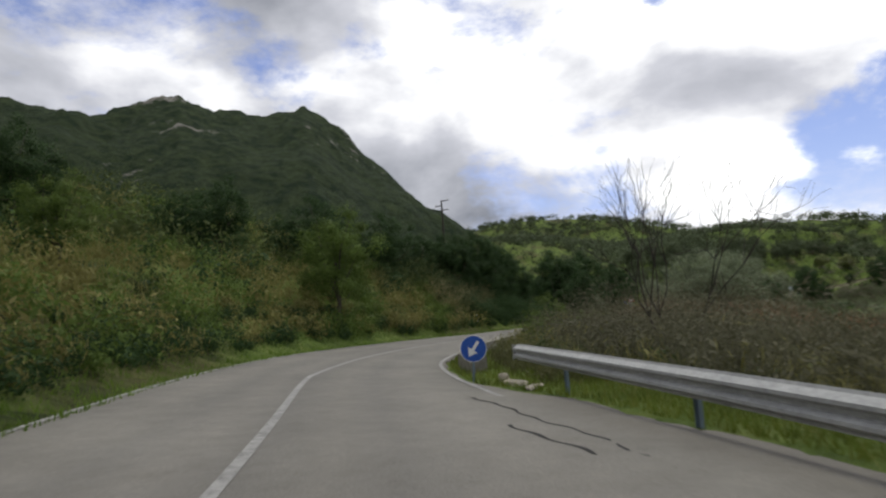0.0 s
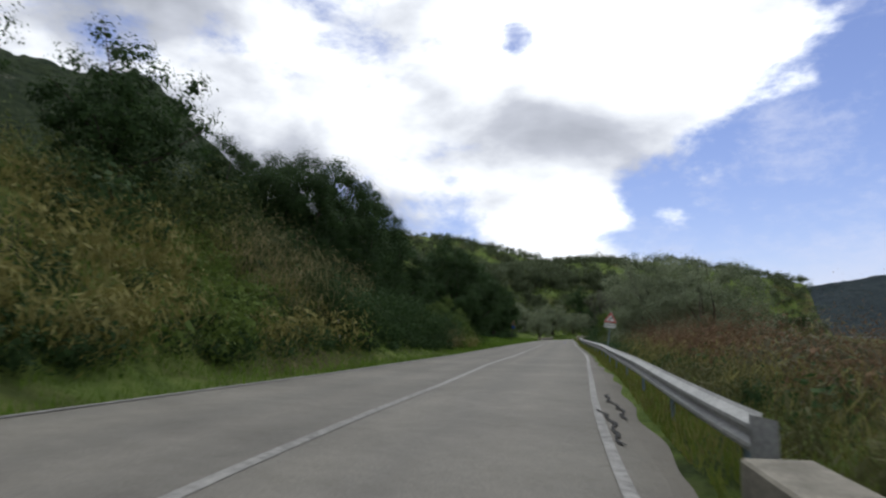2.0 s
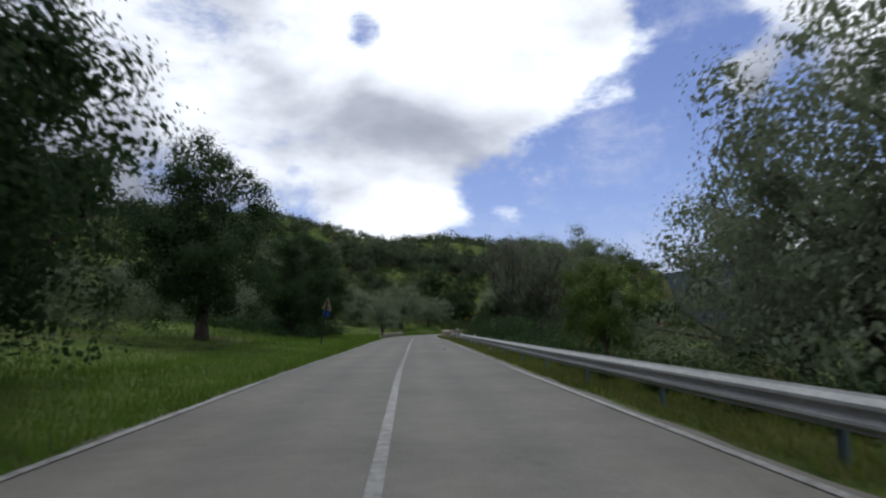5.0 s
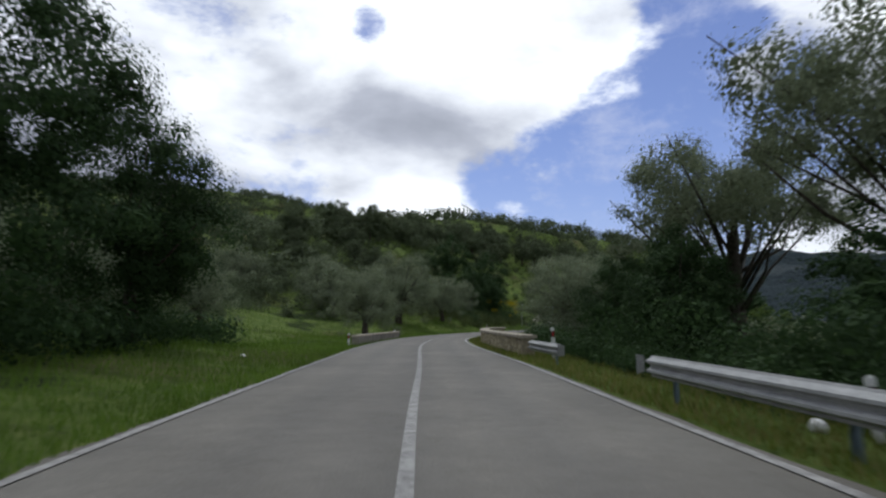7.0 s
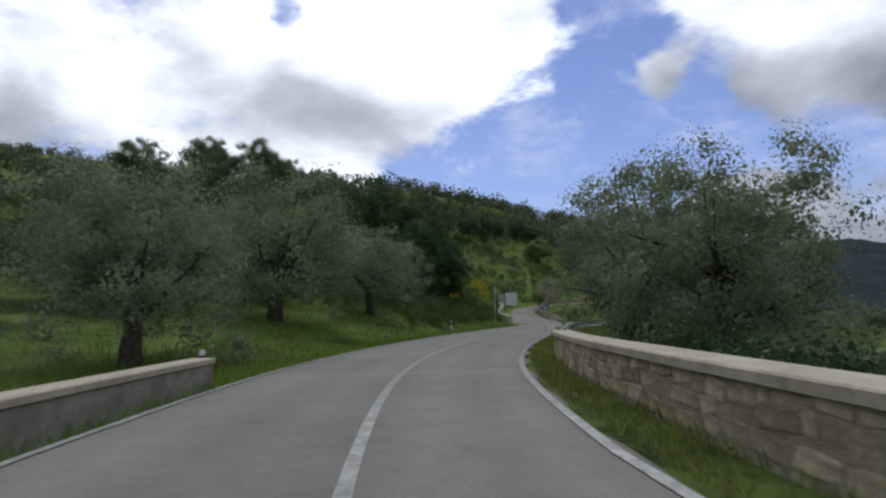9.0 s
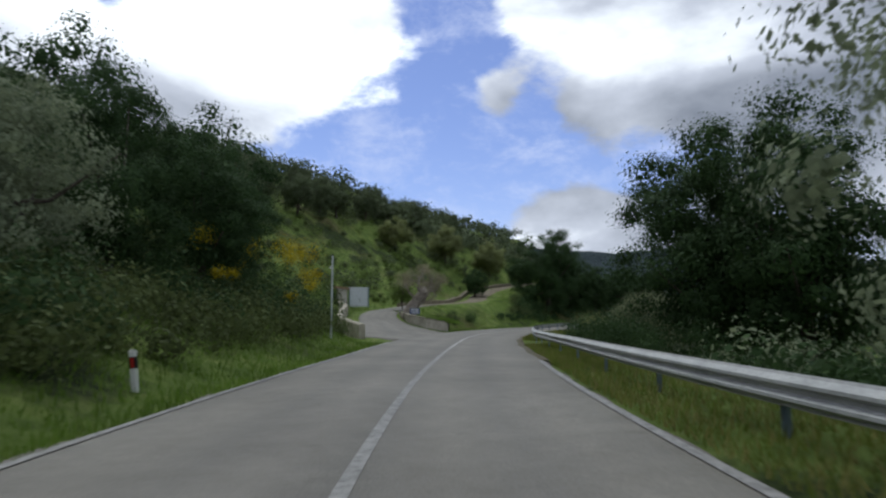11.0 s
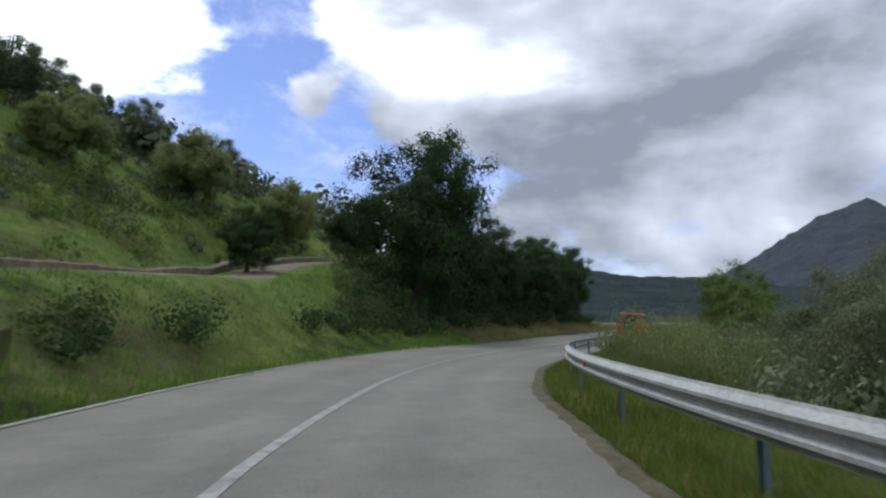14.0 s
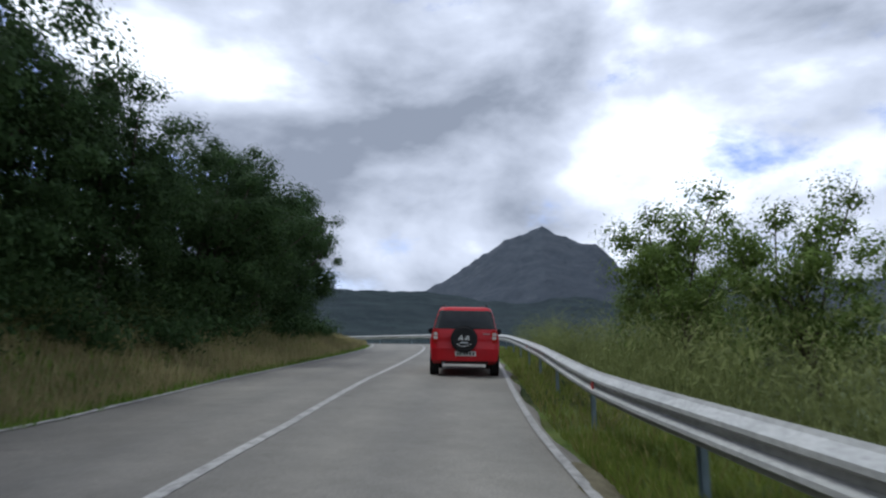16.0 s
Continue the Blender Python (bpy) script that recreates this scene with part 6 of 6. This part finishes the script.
def red_car(x, y, turn):
    g = new("red_car")
    s, d = nearest(x, y)
    g.location = (x, y, float(lean(s[0], d[0])) + 0.02)
    bank = float(np.interp(s[0], BANK_S, BANK))
    g.rotation_euler = (0, radians(bank), radians(turn))
    tagged(g, "bright red compact off-road car on the asphalt lane", "car")
    zs = [0.30, 0.36, 0.42, 0.5, 0.60, 0.66, 0.72, 0.80, 0.88, 0.92, 0.96, 0.99, 1.04, 1.10, 1.22, 1.35, 1.47, 1.58, 1.63, 1.66, 1.685, 1.70]
    verts, faces, n = [], [], 32
    for z in zs:
        verts += car_ring(z)
    for i in range(len(zs) - 1):
        for k in range(n):
            j = (k + 1) % n
            faces.append((i * n + k, i * n + j, (i + 1) * n + j, (i + 1) * n + k))
    faces.append(tuple((len(zs) - 1) * n + k for k in range(n)))
    faces.append(tuple(reversed(range(n))))
    mesh_object("body", verts, faces, CAR_RED, g, smooth=True)

    def panel(name, fn, us, vs, material, parent, thick=0.012):
        v = [fn(a, c) for c in vs for a in us]
        m = len(us)
        f = [(r * m + k, r * m + k + 1, (r + 1) * m + k + 1, (r + 1) * m + k) for r in range(len(vs) - 1) for k in range(m - 1)]
        bm = bmesh.new()
        bv = [bm.verts.new(p) for p in v]
        for q in f:
            bm.faces.new([bv[i] for i in q])
        bmesh.ops.recalc_face_normals(bm, faces=bm.faces)
        bmesh.ops.solidify(bm, geom=bm.faces[:], thickness=thick)
        return part(name, bm, material, parent)

    def rear(u, z):
        r, f, h = car_outline(z, 0.012)
        c, x = 0.16, u * (h - 0.035)
        over = max(0.0, abs(x) - (h - c))
        return (x, r + c - math.sqrt(max(c * c - over * over, 0.0)), z)

    rw = panel("rear_window", rear, np.linspace(-1, 1, 17), np.linspace(1.15, 1.60, 6), CAR_GLASS, g)
    part("wiper", box_bm((0.42, 0.015, 0.02), (0.12, 0.085, 1.14), 0.004, Matrix.Rotation(radians(-8), 4, "Y")), RUBBER, rw)
    panel("windscreen", lambda u, z: (u * (car_outline(z)[2] - 0.1), car_outline(z, 0.012)[1] - 0.05 * abs(u) ** 4, z), np.linspace(-0.94, 0.94, 9), np.linspace(1.08, 1.58, 6), CAR_GLASS, g)
    for side in (-1, 1):
        for y0, y1 in ((0.42, 0.95), (1.02, 1.62), (1.70, 2.30)):
            def flank(u, z, y0=y0, y1=y1):
                r, f, h = car_outline(z, 0.012)
                return (side * h, min(max(y0 + (y1 - y0) * u, r + 0.2), f - 0.22), z)
            panel("side_window", flank, np.linspace(0, 1, 6), np.linspace(1.10, 1.54, 5), CAR_GLASS, g)
        rail = part("roof_rail", box_bm((0.04, 1.5, 0.035), (side * 0.53, 1.15, 1.745), 0.012), DARK_STEEL, g)
        for y0 in (0.45, 1.85):
            part("rail_foot", box_bm((0.04, 0.10, 0.05), (side * 0.53, y0, 1.715), 0.01), DARK_STEEL, rail)
        part("mirror", box_bm((0.20, 0.10, 0.15), (side * 0.92, 2.42, 1.10), 0.03), RUBBER, g)
        lamp = part("tail_light", box_bm((0.15, 0.10, 0.30), (side * 0.715, 0.085, 0.96), 0.03), TAIL, g)
        part("reversing_lamp", box_bm((0.10, 0.012, 0.07), (side * 0.715, 0.028, 0.93), 0.01), CLEAR, lamp)
        part("indicator_lamp", box_bm((0.10, 0.012, 0.07), (side * 0.715, 0.028, 1.02), 0.01), CLEAR, lamp)
        part("bumper_reflector", box_bm((0.13, 0.015, 0.05), (side * 0.62, 0.012, 0.60), 0.006), TAIL, g)
        for y0 in (0.72, 3.30):
            arch = disc_bm(0.40, 0.06, 28)
            bmesh.ops.rotate(arch, matrix=Matrix.Rotation(radians(90), 3, "Z"), verts=arch.verts)
            part("wheel_arch", arch, RUBBER, g).location = (side * 0.825, y0, 0.40)
            wheel = new("wheel")
            wheel.parent = g
            wheel.location = (side * 0.745, y0, 0.335)
            bm = bmesh.new()
            ring = []
            prof = [(0.20, -0.10), (0.30, -0.105), (0.335, -0.08), (0.338, 0.0), (0.335, 0.08), (0.30, 0.105), (0.20, 0.10)]
            for k in range(28):
                a = 2 * math.pi * k / 28
                ring.append([bm.verts.new((w, r * math.cos(a), r * math.sin(a))) for r, w in prof])
            for k in range(28):
                for q in range(len(prof) - 1):
                    bm.faces.new((ring[k][q], ring[k][q + 1], ring[(k + 1) % 28][q + 1], ring[(k + 1) % 28][q]))
            part("tyre", bm, RUBBER, wheel)
            rim = disc_bm(0.21, 0.14, 20)
            bmesh.ops.rotate(rim, matrix=Matrix.Rotation(radians(90), 3, "Z"), verts=rim.verts)
            part("rim", rim, RIM, wheel)
    bumper = panel("bumper", lambda u, z: (u * 0.80, -0.035 + 0.07 * abs(u) ** 5, z), np.linspace(-1, 1, 13), (0.38, 0.45, 0.55, 0.64, 0.67), CAR_RED, g, 0.03)
    part("skid_plate", box_bm((1.15, 0.05, 0.10), (0, 0.02, 0.36), 0.02), RUBBER, bumper)
    plate = part("number_plate", box_bm((0.50, 0.012, 0.115), (0.02, -0.045, 0.555), 0.004), PLATE, g)
    for k, x0 in enumerate((-0.19, -0.12, -0.03, 0.04, 0.11, 0.19)):
        part("plate_bar", box_bm((0.045, 0.004, 0.07), (x0 + 0.02, -0.053, 0.555)), BLACK, plate)
    cover = disc_bm(0.325, 0.20, 36)
    bmesh.ops.bevel(cover, geom=[e for e in cover.edges if len(e.link_faces) == 2 and e.calc_face_angle(0) > 1.0], offset=0.045, segments=3, affect="EDGES")
    cover = part("spare_wheel_cover", cover, RUBBER, g, "black spare wheel cover with a pale emblem")
    cover.location = (-0.02, -0.06, 0.90)
    for x0, w0, lean_ in ((-0.09, 0.022, 24), (0.06, 0.022, 24), (-0.045, 0.018, -6), (0.105, 0.018, -6)):
        part("emblem_stroke", box_bm((w0, 0.006, 0.13), (x0, -0.103, 0.03), 0.002, Matrix.Rotation(radians(lean_), 4, "Y")), WHITE, cover)
    for x0 in (-0.08, 0.075):
        part("emblem_stroke", box_bm((0.13, 0.006, 0.018), (x0, -0.103, 0.012), 0.002), WHITE, cover)
    for x0 in np.linspace(-0.16, 0.16, 9):
        part("emblem_arc", box_bm((0.042, 0.006, 0.014), (float(x0), -0.103, -0.17 + 1.9 * float(x0) ** 2), 0.002, Matrix.Rotation(radians(-150 * float(x0)), 4, "Y")), WHITE, cover)
    part("emblem_bar", box_bm((0.20, 0.006, 0.03), (0, -0.103, -0.085), 0.002), WHITE_GREY, cover)
    part("name_badge", box_bm((0.16, 0.008, 0.025), (0.52, 0.05, 1.03), 0.003), RIM, g)
    pipe = post_bm(0.03, 0, 0.14)
    bmesh.ops.rotate(pipe, matrix=Matrix.Rotation(radians(90), 3, "X"), verts=pipe.verts)
    bmesh.ops.translate(pipe, vec=(-0.5, 0.10, 0.31), verts=pipe.verts)
    part("exhaust", pipe, RIM, g)
    return g


red_car(40.9, 246.25, -66.5)


# ---------------------------------------------------------------- small things by the road
def stone_lump(name, label, s, d, size, material, category="stone"):
    bm = bmesh.new()
    bmesh.ops.create_icosphere(bm, subdivisions=2, radius=0.5)
    for v in bm.verts:
        v.co *= 1 + 0.35 * noise.noise(v.co * 3 + Vector((s, d, 0)))
        v.co = Vector((v.co.x * size[0], v.co.y * size[1], v.co.z * size[2]))
    p = road_at(s, d)
    ob = part(name, bm, material)
    ob.location = (p.x, p.y, drop_on(p.x, p.y) + size[2] * 0.25)
    ob.rotation_euler = (0, 0, s)
    return tagged(ob, label, category)


stone_lump("boulder", "pale rough kerb stone on the grass", 45.9, 4.15, (0.30, 0.26, 0.28), COPING)
stone_lump("kerb_stone", "broken pale kerb stone in the verge", 45.0, 4.2, (0.35, 0.9, 0.14), COPING)
stone_lump("kerb_stone", "broken pale kerb stone in the verge", 44.0, 4.35, (0.30, 0.7, 0.10), COPING)
stone_lump("white_stone", "small white stone in the grass by the rail", 142.5, 4.6, (0.2, 0.2, 0.1), WHITE)
stone_lump("white_stone", "small white stone in the grass by the rail", 146.0, 4.4, (0.18, 0.2, 0.12), WHITE)
stone_lump("white_stone", "small white block under the guard rail", 158.6, 4.5, (0.18, 0.2, 0.2), WHITE)
stone_lump("white_stone", "small white stone on the grass bank", 171.5, -5.4, (0.2, 0.2, 0.1), WHITE)
stone_lump("blue_litter", "crumpled blue plastic bag on the asphalt", 144.8, 1.9, (0.24, 0.2, 0.12), SIGN_BLUE, "litter")


def crack(s0, s1, d0, d1, seed):
    def across(s):
        u = (s - s0) / (s1 - s0)
        m = d0 + (d1 - d0) * u + 0.04 * math.sin(s * 2.3 + seed) + 0.03 * math.sin(s * 7.1 + seed)
        w = 0.012 + 0.02 * abs(math.sin(s * 3.7 + seed))
        return [(m - w, 0.034), (m + w, 0.034)]
    ribbon("road_crack", s0, s1, across, CRACK, 0.12, label="dark open crack along the edge of the asphalt", category="crack")


CRACK = plain("crack_dark", (0.012, 0.011, 0.010), 0.95)
crack(36.5, 42.5, 3.55, 2.85, 1)
crack(37.5, 39.5, 3.0, 2.7, 3)
crack(70.5, 73.5, 3.35, 3.25, 5)
crack(72.5, 76.0, 3.55, 3.45, 8)
